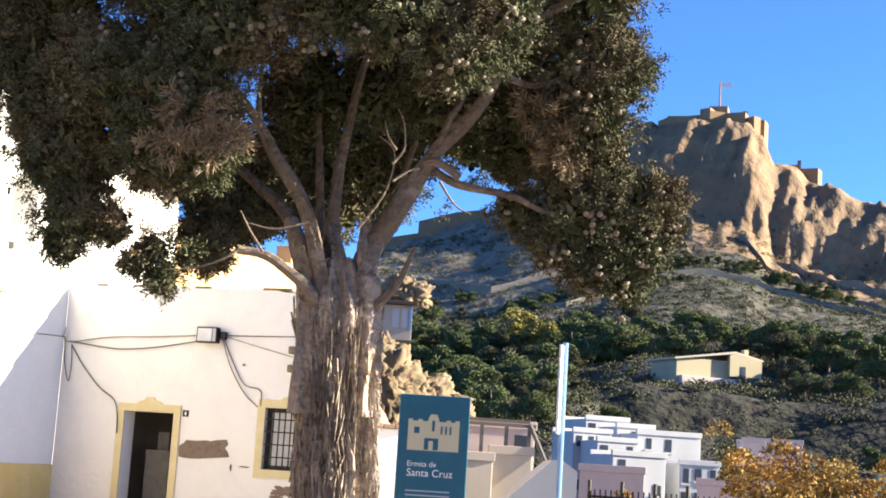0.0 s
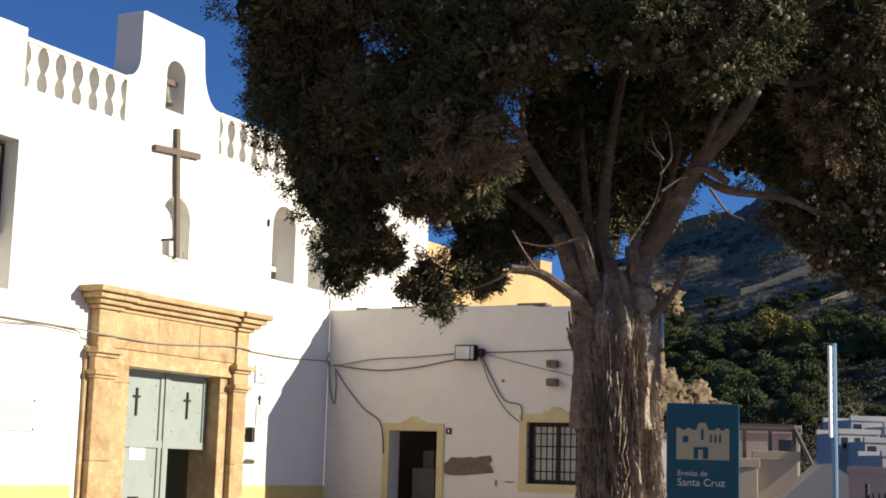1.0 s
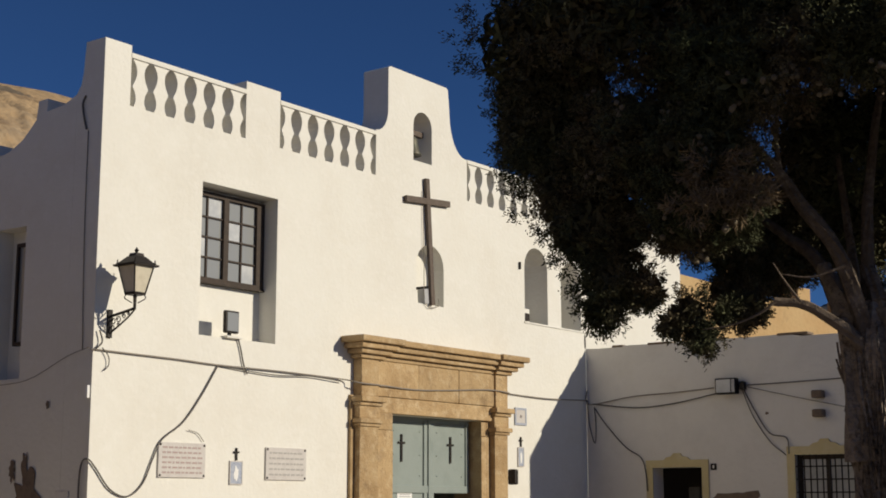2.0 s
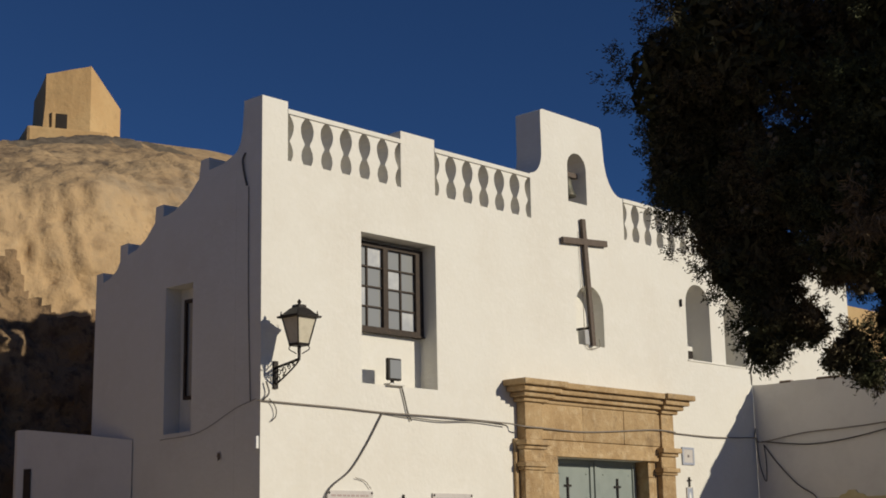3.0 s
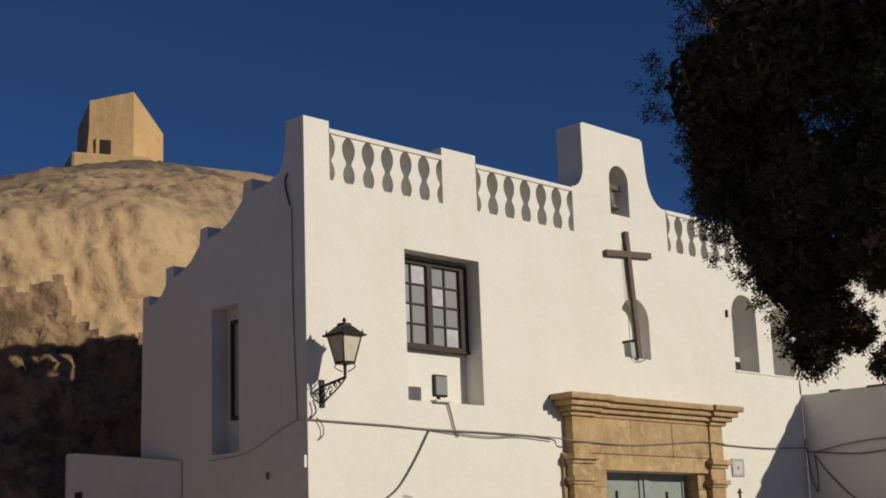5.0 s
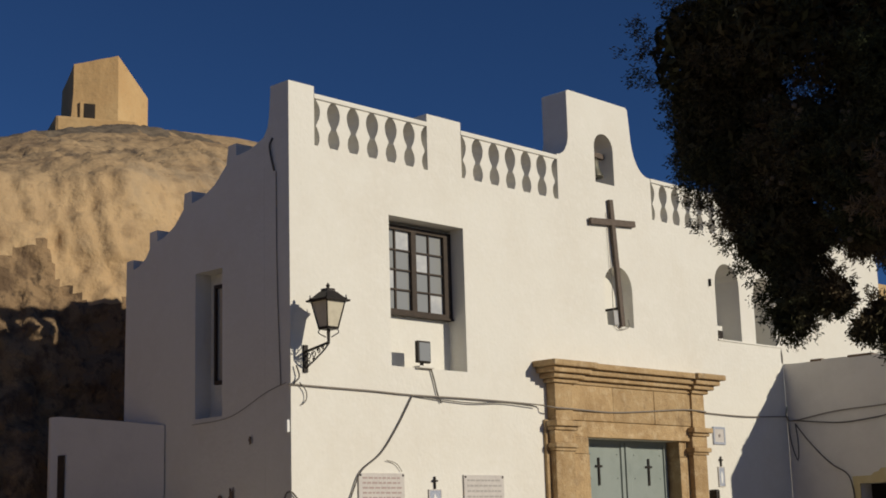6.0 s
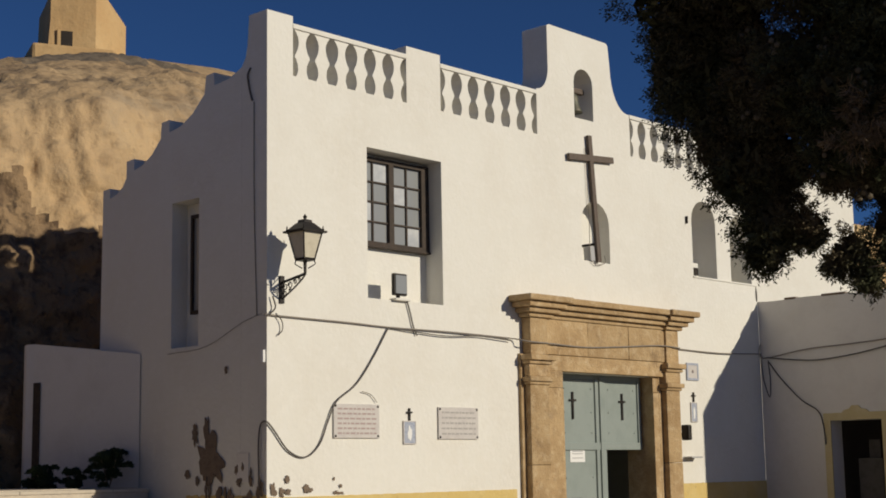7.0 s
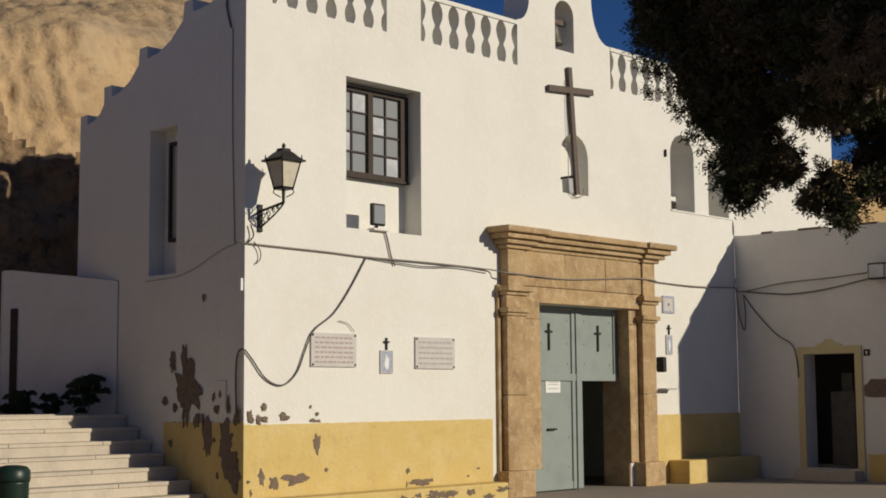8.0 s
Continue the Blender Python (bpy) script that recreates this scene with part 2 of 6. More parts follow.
def box(bm, x0, x1, y0, y1, z0, z1, bevel=0.0):
    r = bmesh.ops.create_cube(bm, size=1.0)
    m = Matrix.LocRotScale(((x0 + x1) / 2, (y0 + y1) / 2, (z0 + z1) / 2), None, (abs(x1 - x0), abs(y1 - y0), abs(z1 - z0)))
    bmesh.ops.transform(bm, matrix=m, verts=r["verts"])
    if bevel:
        ed = {e for v in r["verts"] for e in v.link_edges}
        bmesh.ops.bevel(bm, geom=list(ed), offset=bevel, segments=2, affect="EDGES", profile=0.6)
    return bm


def boxm(x0, x1, y0, y1, z0, z1, bevel=0.0):
    return box(bmesh.new(), x0, x1, y0, y1, z0, z1, bevel)


def prism(outer, holes, place, depth):
    """A slab from a 2D outline with holes; place(u, v, d) gives the point at depth d."""
    from mathutils import geometry
    bm = bmesh.new()
    loops = [outer, *holes]
    tris = geometry.tessellate_polygon([[Vector((u, v, 0)) for u, v in lp] for lp in loops])
    flat = [p for lp in loops for p in lp]
    a = [bm.verts.new(place(u, v, 0.0)) for u, v in flat]
    b = [bm.verts.new(place(u, v, depth)) for u, v in flat]
    for t in tris:
        bm.faces.new([a[i] for i in t])
        bm.faces.new([b[i] for i in reversed(t)])
    base = 0
    for lp in loops:
        n = len(lp)
        for i in range(n):
            j = (i + 1) % n
            bm.faces.new([a[base + i], a[base + j], b[base + j], b[base + i]])
        base += n
    bmesh.ops.recalc_face_normals(bm, faces=bm.faces)
    return bm


def arch(x0, x1, z0, z1, n=10):
    """An outline with a round head."""
    r = (x1 - x0) / 2
    c = (x0 + x1) / 2
    pts = [(x0, z0), (x1, z0)]
    for i in range(n + 1):
        a = math.pi * i / n
        pts.append((c + r * math.cos(a), z1 - r + r * math.sin(a)))
    return pts


def rect(x0, x1, z0, z1):
    return [(x0, z0), (x1, z0), (x1, z1), (x0, z1)]


def tube(bm, pts, radii, sides=8, wob=0.0, ridge=0.0, seed=0.0):
    """A tapered tube along points, with uneven sides."""
    rings = []
    up = Vector((0.13, 0.21, 0.97))
    pts = [Vector(p) for p in pts]
    for i, p in enumerate(pts):
        d = (pts[min(i + 1, len(pts) - 1)] - pts[max(i - 1, 0)]).normalized()
        s = d.cross(up)
        if s.length < 0.05:
            s = d.cross(Vector((1, 0, 0)))
        s.normalize()
        t = s.cross(d)
        ring = []
        for k in range(sides):
            a = 2 * math.pi * k / sides
            r = radii[i]
            if ridge:
                r *= 1 + ridge * noise.noise(Vector((math.cos(a) * 4.0 + seed, math.sin(a) * 4.0, i * 0.12))) + 0.5 * ridge * noise.noise(Vector((k * 1.9 + seed, i * 0.3, 7.0)))
            if wob:
                r *= 1 + wob * noise.noise(p * 3 + Vector((k, seed, 0)))
            ring.append(bm.verts.new(p + (s * math.cos(a) + t * math.sin(a)) * r))
        rings.append(ring)
    for a, b in zip(rings, rings[1:]):
        for k in range(sides):
            bm.faces.new([a[k], a[(k + 1) % sides], b[(k + 1) % sides], b[k]])
    bm.faces.new(list(reversed(rings[0])))
    bm.faces.new(rings[-1])
    return bm


def smooth_line(pts, n=6):
    """Points of a smooth curve through the given ones."""
    p = [Vector(q) for q in pts]
    p = [p[0] * 2 - p[1], *p, p[-1] * 2 - p[-2]]
    out = []
    for i in range(1, len(p) - 2):
        for k in range(n):
            t = k / n
            a, b, c, d = p[i - 1], p[i], p[i + 1], p[i + 2]
            out.append(0.5 * ((2 * b) + (c - a) * t + (2 * a - 5 * b + 4 * c - d) * t * t + (3 * b - a - 3 * c + d) * t ** 3))
    out.append(p[-2])
    return out


def lathe(profile, sides=14):
    bm = bmesh.new()
    rings = [[bm.verts.new((r * math.cos(2 * math.pi * k / sides), r * math.sin(2 * math.pi * k / sides), z)) for k in range(sides)] for r, z in profile]
    for a, b in zip(rings, rings[1:]):
        for k in range(sides):
            bm.faces.new([a[k], a[(k + 1) % sides], b[(k + 1) % sides], b[k]])
    bm.faces.new(list(reversed(rings[0])))
    bm.faces.new(rings[-1])
    return bm


def sag(a, b, drop, n=10):
    a, b = Vector(a), Vector(b)
    return [a.lerp(b, i / n) - Vector((0, 0, drop * 4 * (i / n) * (1 - i / n))) for i in range(n + 1)]


def blob_outline(cx, cz, rx, rz, n=40, rough=0.25, seed=0.0):
    """A ragged closed outline."""
    out = []
    n = max(n, 34) if rx * rz > 0.004 else n
    for i in range(n):
        a = 2 * math.pi * i / n
        k = 1 + rough * noise.noise(Vector((math.cos(a) * 2 + seed, math.sin(a) * 2, seed))) * 2
        k += rough * 0.9 * noise.noise(Vector((math.cos(a) * 6 + seed, math.sin(a) * 6, seed + 4)))
        out.append((cx + rx * k * math.cos(a), cz + rz * k * math.sin(a)))
    return out


# ---- ground and hills ----
def interp(x, xs, ys):
    return float(np.interp(x, xs, ys))


EYE0 = (-12.5, -15.1)
CREST_YAW = [-180, -130, -110, -95, -91, -89.3, -88, -87.2, -86.8, -85.9, -85.4, -85.0, -83.5, -81, -79.6, -78.5, -76, -74.6, -72, -70.8, -66, -58, -40, 0, 180]
CREST = [0.02, 0.18, 0.42, 0.66, 0.75, 0.79, 0.82, 0.835, 0.87, 0.87, 0.95, 0.985, 1.0, 0.985, 0.955, 0.89, 0.80, 0.717, 0.645, 0.61, 0.45, 0.3, 0.1, 0.02, 0.02]
FAR_R = [0, 60, 85, 110, 140, 165, 185, 215, 260, 300, 340, 360, 370, 381, 430, 480, 700, 1500, 4000]
FAR_Z = [0, 0, 1.5, 4, 8, 11.5, 14.2, 20, 31, 41, 53, 62, 80, 93, 93, 84, 40, 0, 0]


def far_rise(yaw):
    """Rise of the far slopes, in degrees."""
    return interp(yaw, [-140, -92, -87, -83.7, -80, -76, -72, -55], [0.0, 0.45, 0.50, 0.64, 0.55, 0.35, 0.25, 0.0])


def land_height(x, y):
    dx, dy = x - EYE0[0], y - EYE0[1]
    r = math.hypot(dx, dy)
    yaw = math.degrees(math.atan2(-dx, dy))
    m = interp(yaw, CREST_YAW, CREST)
    if m > 0.3:
        k = max(0.0, min(1.0, (375 - r) / 60))
        m = m + (0.56 + 0.38 * m - m) * k
    # ribs and gullies run down the crag
    s = radians(yaw) * 390 + 0.5 * (r - 390)
    a = max(0.0, min(1.0, (r - 325) / 30)) * max(0.0, min(1.0, (470 - r) / 60))
    rib = 4.2 * noise.noise(Vector((s * 0.045, r * 0.004, 1))) + 3.2 * noise.noise(Vector((s * 0.10, r * 0.03, 5))) - 2.6 * abs(noise.noise(Vector((s * 0.2, r * 0.09, 7)))) + 1.3 * noise.noise(Vector((s * 0.5, r * 0.3, 3)))
    z = interp(r + a * rib, FAR_R, FAR_Z) * m
    g = max(0.0, min(1.0, (yaw + 80.5) / 3))
    if g and 290 < r < 383:
        z += g * (m * interp(r, [290, 383], [38.5, 93]) - z)
    n = noise.noise(Vector((x * 0.02, y * 0.02, 0))) * 3 + noise.noise(Vector((x * 0.07, y * 0.07, 3))) * 1.2
    n += noise.noise(Vector((x * 0.2, y * 0.2, 8))) * 0.4
    z += n * min(1.0, max(0.0, (r - 70) / 90)) * (0.3 + m) * (1 - 0.6 * a)
    z += a * (1.6 * noise.noise(Vector((s * 0.16, r * 0.12, 2))) + 1.3 * noise.noise(Vector((s * 0.4, r * 0.3, 4))))
    z += min(r, 420) * math.tan(radians(far_rise(yaw))) * max(0.0, min(1.0, (r - 60) / 50)) * max(0.0, min(1.0, (900 - r) / 300))
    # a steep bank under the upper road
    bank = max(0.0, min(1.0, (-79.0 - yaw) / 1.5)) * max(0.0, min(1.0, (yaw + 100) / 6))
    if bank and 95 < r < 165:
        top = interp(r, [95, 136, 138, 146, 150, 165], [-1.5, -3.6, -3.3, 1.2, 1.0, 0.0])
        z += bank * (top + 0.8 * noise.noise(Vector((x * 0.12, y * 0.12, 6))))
    # the town lies lower than the square
    edge = 8.6 if y < -6.6 else 24.0
    d = max(0.0, min(1.0, (x - edge) / 16))
    d = d * d * (3 - 2 * d)
    z -= 7.0 * d * max(0.0, min(1.0, (130 - r) / 60))
    return z


def make_ground():
    yaws = list(np.concatenate([np.linspace(-180, -96, 24), np.linspace(-94, -66, 330), np.linspace(-64, 180, 54)]))
    rs = list(np.concatenate([[0.5, 4, 8, 12, 16, 20], np.arange(22, 60, 2.5), np.arange(60, 125, 5), np.arange(125, 160, 1.8), np.arange(160, 200, 5), np.arange(200, 360, 6), np.arange(361, 430, 1.6), [440, 470, 520, 600, 700, 900, 1200, 1600, 2200, 3000, 4200]]))
    verts, faces = [], []
    for r in rs:
        for a in yaws:
            x = EYE0[0] - math.sin(radians(a)) * r
            y = EYE0[1] + math.cos(radians(a)) * r
            verts.append((x, y, land_height(x, y)))
    n = len(yaws)
    for i in range(len(rs) - 1):
        for k in range(n - 1):
            faces.append((i * n + k, i * n + k + 1, (i + 1) * n + k + 1, (i + 1) * n + k))
    faces.append(tuple(range(n - 2, -1, -1)))
    ob = raw("ground", verts, faces, M["hill"], smooth=True)
    ob.data.materials.append(M["crag"])
    ob.data.materials.append(M["paving"])
    ob.data.materials.append(M["bankshade"])
    ob.data.materials.append(M["scree"])
    idx = []
    for p in ob.data.polygons:
        c = p.center
        r = math.hypot(c.x - EYE0[0], c.y - EYE0[1])
        steep = p.normal.z < 0.66
        yaw = math.degrees(math.atan2(-(c.x - EYE0[0]), c.y - EYE0[1])) + 0.8 * noise.noise(Vector((c.x * 0.08, c.y * 0.08, 2)))
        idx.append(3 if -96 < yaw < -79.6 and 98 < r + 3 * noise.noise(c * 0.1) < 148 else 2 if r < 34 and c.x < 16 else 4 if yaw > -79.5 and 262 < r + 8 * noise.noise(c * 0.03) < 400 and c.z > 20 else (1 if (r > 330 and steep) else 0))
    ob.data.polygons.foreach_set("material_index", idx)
    tagged(ob, "paved square and scrub-covered hillside with ochre crags", "ground", kind="structure")


make_ground()

# rock ridge behind the chapel
CR_X = [-30, -12, -4, 3.9, 8.6, 11.0, 14.9, 20, 26.5, 31, 33]
CR_Y = [44, 38, 34, 29, 24.6, 22.6, 20.6, 15, 7.4, 3, 0.5]
CR_Z = [9, 11, 12.0, 13.0, 13.9, 14.5, 14.25, 12.3, 9.6, 7.0, 3.5]
FT_X = [-40, -18, -8, -2.5, 0.5, 5, 10, 15, 21, 27, 30]
FT_Y = [14, 8.6, 6.6, 5.3, 4.9, 5.4, 6.6, 7.6, 4.5, 0.5, -1.5]


def make_rock():
    nu, nv = 420, 130
    verts, faces = [], []
    for i in range(nu):
        u = i / (nu - 1) * 10
        k = np.arange(11)
        cx, cy, cz = (interp(u, k, c) for c in (CR_X, CR_Y, CR_Z))
        fx, fy = interp(u, k, FT_X), interp(u, k, FT_Y)
        for j in range(nv):
            v = j / (nv - 1)
            if v > 0.86:
                w = (v - 0.86) / 0.14
                p = Vector((cx + 1.0 * w, cy + 16 * w, cz - 5 * w * w))
            else:
                w = v / 0.86
                h = 0.10 * w / 0.55 if w < 0.55 else 0.10 + 0.90 * ((w - 0.55) / 0.45) ** 1.25
                z = cz * (w * 1.08 if w < 0.55 else 0.594 + 0.406 * (w - 0.55) / 0.45)
                p = Vector((fx + (cx - fx) * h, fy + (cy - fy) * h, z - 0.4 * (1 - w)))
                q = p * 0.33
                low = max(0.0, 1 - w * 1.25)
                a = 0.16 + 1.25 * low
                d = noise.noise(q) * 0.25 + noise.noise(q * 2.3 + Vector((5, 0, 0))) * 0.45 * a + abs(noise.noise(q * 5.1)) * 0.32 * a + noise.noise(q * 12) * (0.07 + 0.18 * low) + noise.noise(q * 27) * (0.03 + 0.08 * low)
                edge = min(1.0, (1 - w) * 8)
                p += (Vector((-0.3, -0.9, 0.15)) if w < 0.5 else Vector((-0.3, -0.9, 0.15)).lerp(Vector((-0.15, -0.4, 0.9)), min(1.0, (w - 0.5) * 5))) * d * edge
            verts.append(p)
    for i in range(nu - 1):
        for j in range(nv - 1):
            a = i * nv + j
            faces.append((a, a + nv, a + nv + 1, a + 1))
    ob = raw("rock_ridge", verts, faces, M["rock"], smooth=True)
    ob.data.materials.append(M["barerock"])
    ob.data.materials.append(M["ridgetop"])
    idx = []
    for i in range(nu - 1):
        for j in range(nv - 1):
            w = j / (nv - 1) / 0.86
            p = verts[i * nv + j]
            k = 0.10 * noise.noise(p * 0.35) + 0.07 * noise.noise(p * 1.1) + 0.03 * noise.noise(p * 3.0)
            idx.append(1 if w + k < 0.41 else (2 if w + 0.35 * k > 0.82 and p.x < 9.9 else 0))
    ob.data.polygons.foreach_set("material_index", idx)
    tagged(ob, "weathered ochre rock ridge with plastered old masonry face", "rock", kind="structure")


make_rock()


def make_tower():
    """Small watchtower with a pitched top on the ridge."""
    t = thing("watchtower", "small ochre stone watchtower with a slanted top on the ridge", "tower", (10.85, 21.85, 13.7))
    t.rotation_euler = (0, 0, radians(-23))
    t.scale = (1.02, 1.02, 1.02)
    # outline in plan, with a bevelled corner, and slanted top
    pts = [(-1.12, -0.78), (0.22, -0.95), (1.3, 0.1), (1.3, 1.6), (-1.12, 1.6)]
    tops = [2.02, 2.35, 1.45, 1.3, 1.9]
    bm = bmesh.new()
    a = [bm.verts.new((x * 1.05, y * 1.05, -2.2)) for x, y in pts]
    b = [bm.verts.new((x * (1.0 if x > 0 else 0.92), y, z)) for (x, y), z in zip(pts, tops)]
    for i in range(5):
        j = (i + 1) % 5
        bm.faces.new([a[i], a[j], b[j], b[i]])
    bm.faces.new(b)
    bmesh.ops.subdivide_edges(bm, edges=bm.edges[:], cuts=4, use_grid_fill=True)
    for v in bm.verts:
        v.co += Vector((1, 1, 0)) * noise.noise(v.co * 2) * 0.03
    part("tower_wall", bm, M["wallrock"], t)
    # the opening's shade is a near-black box set in the wall
    bm = boxm(-0.74, -0.42, -0.9, -0.55, 0.25, 0.82)
    part("window", bm, M["dark"], t, "unglazed opening, its shade a near-black box")
    bm = boxm(-0.86, -0.74, -0.885, -0.8, 0.2, 0.86, 0.02)
    part("jamb", bm, M["wallrock"], t)
    bm = boxm(-1.75, 0.6, -2.3, 1.0, -2.2, 0.0, 0.10)
    for v in bm.verts:
        v.co += Vector((1, 1, 0.4)) * noise.noise(v.co * 1.7) * 0.12
    part("plinth", bm, M["wallrock"], t)


make_tower()


def make_far_castle():
    """Walls, bastion, flagpole on the crag."""
    def spot(yaw, r, el):
        x = EYE0[0] - math.sin(radians(yaw)) * r
        y = EYE0[1] + math.cos(radians(yaw)) * r
        return Vector((x, y, 1.65 + r * math.tan(radians(el + far_rise(yaw)))))
    c = thing("castle", "distant ochre stone castle walls crowning the crag", "castle", spot(-83, 404, 12))

    def run(name, pts, thick=5, low=9.0):
        bm = bmesh.new()
        for (a, b) in zip(pts, pts[1:]):
            d = (b - a)
            d.z = 0
            n = Vector((-d.y, d.x, 0)).normalized() * thick
            va = [bm.verts.new(p - c.location) for p in (a, b, b - Vector((0, 0, low)), a - Vector((0, 0, low)))]
            vb = [bm.verts.new(p - n - c.location) for p in (a, b, b - Vector((0, 0, low)), a - Vector((0, 0, low)))]
            bm.faces.new(va)
            bm.faces.new(list(reversed(vb)))
            for i in range(4):
                bm.faces.new([va[i], va[(i + 1) % 4], vb[(i + 1) % 4], vb[i]])
        bmesh.ops.recalc_face_normals(bm, faces=bm.faces)
        return part(name, bm, M["farwall"], c)

    run("curtain_wall", [spot(-79.6, 394, 12.75), spot(-80.9, 394, 13.15), spot(-81.3, 393, 13.2), spot(-81.8, 393, 13.4), spot(-82.6, 392, 13.4), spot(-83.3, 391, 13.45)], low=4.5)
    run("bastion", [spot(-83.2, 390, 13.66), spot(-83.6, 389, 13.72), spot(-84.0, 384, 13.7), spot(-84.2, 389, 13.45)], low=10)
    run("bastion", [spot(-84.15, 390, 13.42), spot(-84.5, 386, 13.5), spot(-84.75, 388, 13.45), spot(-84.9, 394, 13.3)], low=14)
    run("watch_turret", [spot(-84.62, 388, 13.75), spot(-84.8, 388, 13.75)], thick=1.5, low=3)
    run("lower_wall", [spot(-85.9, 389, 11.55), spot(-86.4, 388, 11.68), spot(-86.85, 388, 11.72), spot(-87.0, 393, 11.6)], low=8)
    run("watch_turret", [spot(-86.78, 387, 12.0), spot(-86.92, 387, 12.0)], thick=1.2, low=3)
    run("outer_wall", [spot(-70.5, 392, 8.45), spot(-72.0, 392, 8.75)], low=6)
    run("outer_wall", [spot(-71.95, 390, 9.2), spot(-73.4, 390, 9.6), spot(-74.6, 390, 9.75)], low=6)
    base = spot(-83.7, 391, 13.75) - c.location
    bm = boxm(base.x - 2.2, base.x + 2.2, base.y - 2.5, base.y + 2.5, base.z - 3, base.z + 0.9, 0.3)
    part("keep", bm, M["farwall"], c)
    bm = bmesh.new()
    tube(bm, [base, base + Vector((0, 0, 8.3))], [0.28, 0.16], 6)
    part("flagpole", bm, M["farwall"], c)
    bm = bmesh.new()
    g = [[bm.verts.new(base + Vector((-0.1 + 0.15 * math.sin(i), -0.2 - i * 0.5, 8.2 - j * 0.75 - 0.08 * i))) for j in range(3)] for i in range(7)]
    for i in range(6):
        for j in range(2):
            bm.faces.new([g[i][j], g[i + 1][j], g[i + 1][j + 1], g[i][j + 1]])
    part("flag", bm, M["paper"], c, "pale flag")


make_far_castle()


# ---- chapel ----
chapel = thing("chapel", "whitewashed chapel with balustraded parapet, bell gable and ochre base band", "chapel", (0, 0, 0))
front = lambda u, v, d: (u, d, v)


def gable_line():
    pts = [(5.84, 7.90)]
    for i in range(1, 9):
        a = math.pi / 2 * i / 8
        pts.append((5.84 + 0.32 * math.sin(a), 8.32 - 0.42 * math.cos(a)))
    pts += [(6.16, 9.07), (6.22, 9.10), (7.82, 9.085), (7.87, 9.05), (7.90, 8.80)]
    for i in range(1, 9):
        a = math.pi / 2 * i / 8
        pts.append((8.40 - 0.48 * math.cos(a), 8.62 - 0.75 * math.sin(a)))
    pts += [(8.45, 7.87)]
    return pts


BAYS = [(0.47, 2.745), (3.49, 5.83), (8.46, 10.75)]
TOP = 7.11
outline = [(0, -0.3), (12.53, -0.3), (12.53, 6.72), (11.55, 6.75), (11.55, TOP), (8.455, TOP)] + list(reversed(gable_line())) + [(5.835, TOP), (0, TOP)]
WIN = (1.889, 3.475, 4.06, 6.296)
DOOR = (6.19, 8.86, -0.05, 3.14)
holes = [rect(*WIN), rect(6.12, 8.83, -0.28, DOOR[3]), arch(6.86, 7.39, 7.57, 8.47), arch(6.95, 7.74, 5.08, 6.13), arch(10.32, 11.13, 5.09, 6.55), arch(11.62, 12.36, 5.09, 6.42)]
bm = prism(outline, holes, front, 0.55)
part("facade_wall", bm, M["white"], chapel)
part("window_recess", boxm(1.8, 3.55, 0.36, 0.5, 4.0, 6.35), M["white"], chapel)
part("niche_back", boxm(6.9, 7.8, 0.30, 0.5, 5.0, 6.2), M["white"], chapel)
part("gallery_back", boxm(10.1, 12.5, 1.4, 1.5, 4.9, 6.9), M["white"], chapel)
part("gallery_sill", boxm(10.2, 13.5, 0.55, 1.4, 4.93, 5.08), M["white"], chapel)
part("sill_block", boxm(10.36, 10.76, 0.18, 0.5, 5.091, 5.38, 0.015), M["white"], chapel)
# shade in the gap, drawn as a near-black box
part("opening_shadow_gap", boxm(10.40, 10.70, 0.14, 0.18, 5.14, 5.28), M["dark"], chapel, "near-black box standing for the shade in a small gap")
# balustrade
prof = [(0.115, 0), (0.105, 0.03), (0.085, 0.07), (0.078, 0.13), (0.09, 0.20), (0.12, 0.26), (0.137, 0.285), (0.137, 0.315), (0.122, 0.34), (0.09, 0.40), (0.07, 0.47), (0.066, 0.53), (0.08, 0.59), (0.115, 0.65), (0.155, 0.69), (0.155, 0.70)]
bal_me = None
for x0, x1 in BAYS:
    part("rail", boxm(x0 - 0.005, x1 + 0.005, -0.012, 0.34, 7.80, 7.875, 0.012), M["white"], chapel)
    step = (x1 - x0) / 6
    for i in range(6):
        cx = x0 + step * (i + 0.5)
        if bal_me is None:
            b = part("baluster", prism([(r, z) for r, z in prof] + [(-r, z) for r, z in reversed(prof)], [], lambda u, v, d: (u, -0.15 + d, v), 0.30), M["white"], chapel)
            bal_me = b.data
        else:
            b = new("baluster", bal_me)
            b.parent = chapel
        b.location = (cx, 0.165, TOP)
for x0, x1, zt in ((0, 0.47, 7.98), (2.74, 3.49, 8.005), (10.75, 11.55, 7.98)):
    part("pier", boxm(x0, x1, 0.0, 0.4, TOP, zt), M["white"], chapel)
# side wall with its stepped, scooped parapet (y, z)
prof_side = [(0.552, -0.3), (4.02, -0.3), (4.0, 3.6), (3.98, 5.97), (3.80, 5.98), (3.80, 5.82), (3.62, 5.86), (3.45, 5.96), (3.36, 6.08), (3.36, 6.34), (3.16, 6.35), (3.16, 6.17), (2.95, 6.21), (2.70, 6.34), (2.48, 6.55), (2.46, 6.79), (2.27, 6.80), (2.27, 6.61), (2.0, 6.65), (1.70, 6.79), (1.42, 7.03), (1.38, 7.30), (1.19, 7.31), (1.19, 7.12), (0.85, 7.15), (0.60, 7.24), (0.552, 7.26)]
side = lambda u, v, d: (d, u, v)
bm = prism(prof_side, [rect(1.52, 2.17, 3.38, 5.52)], side, 0.5)
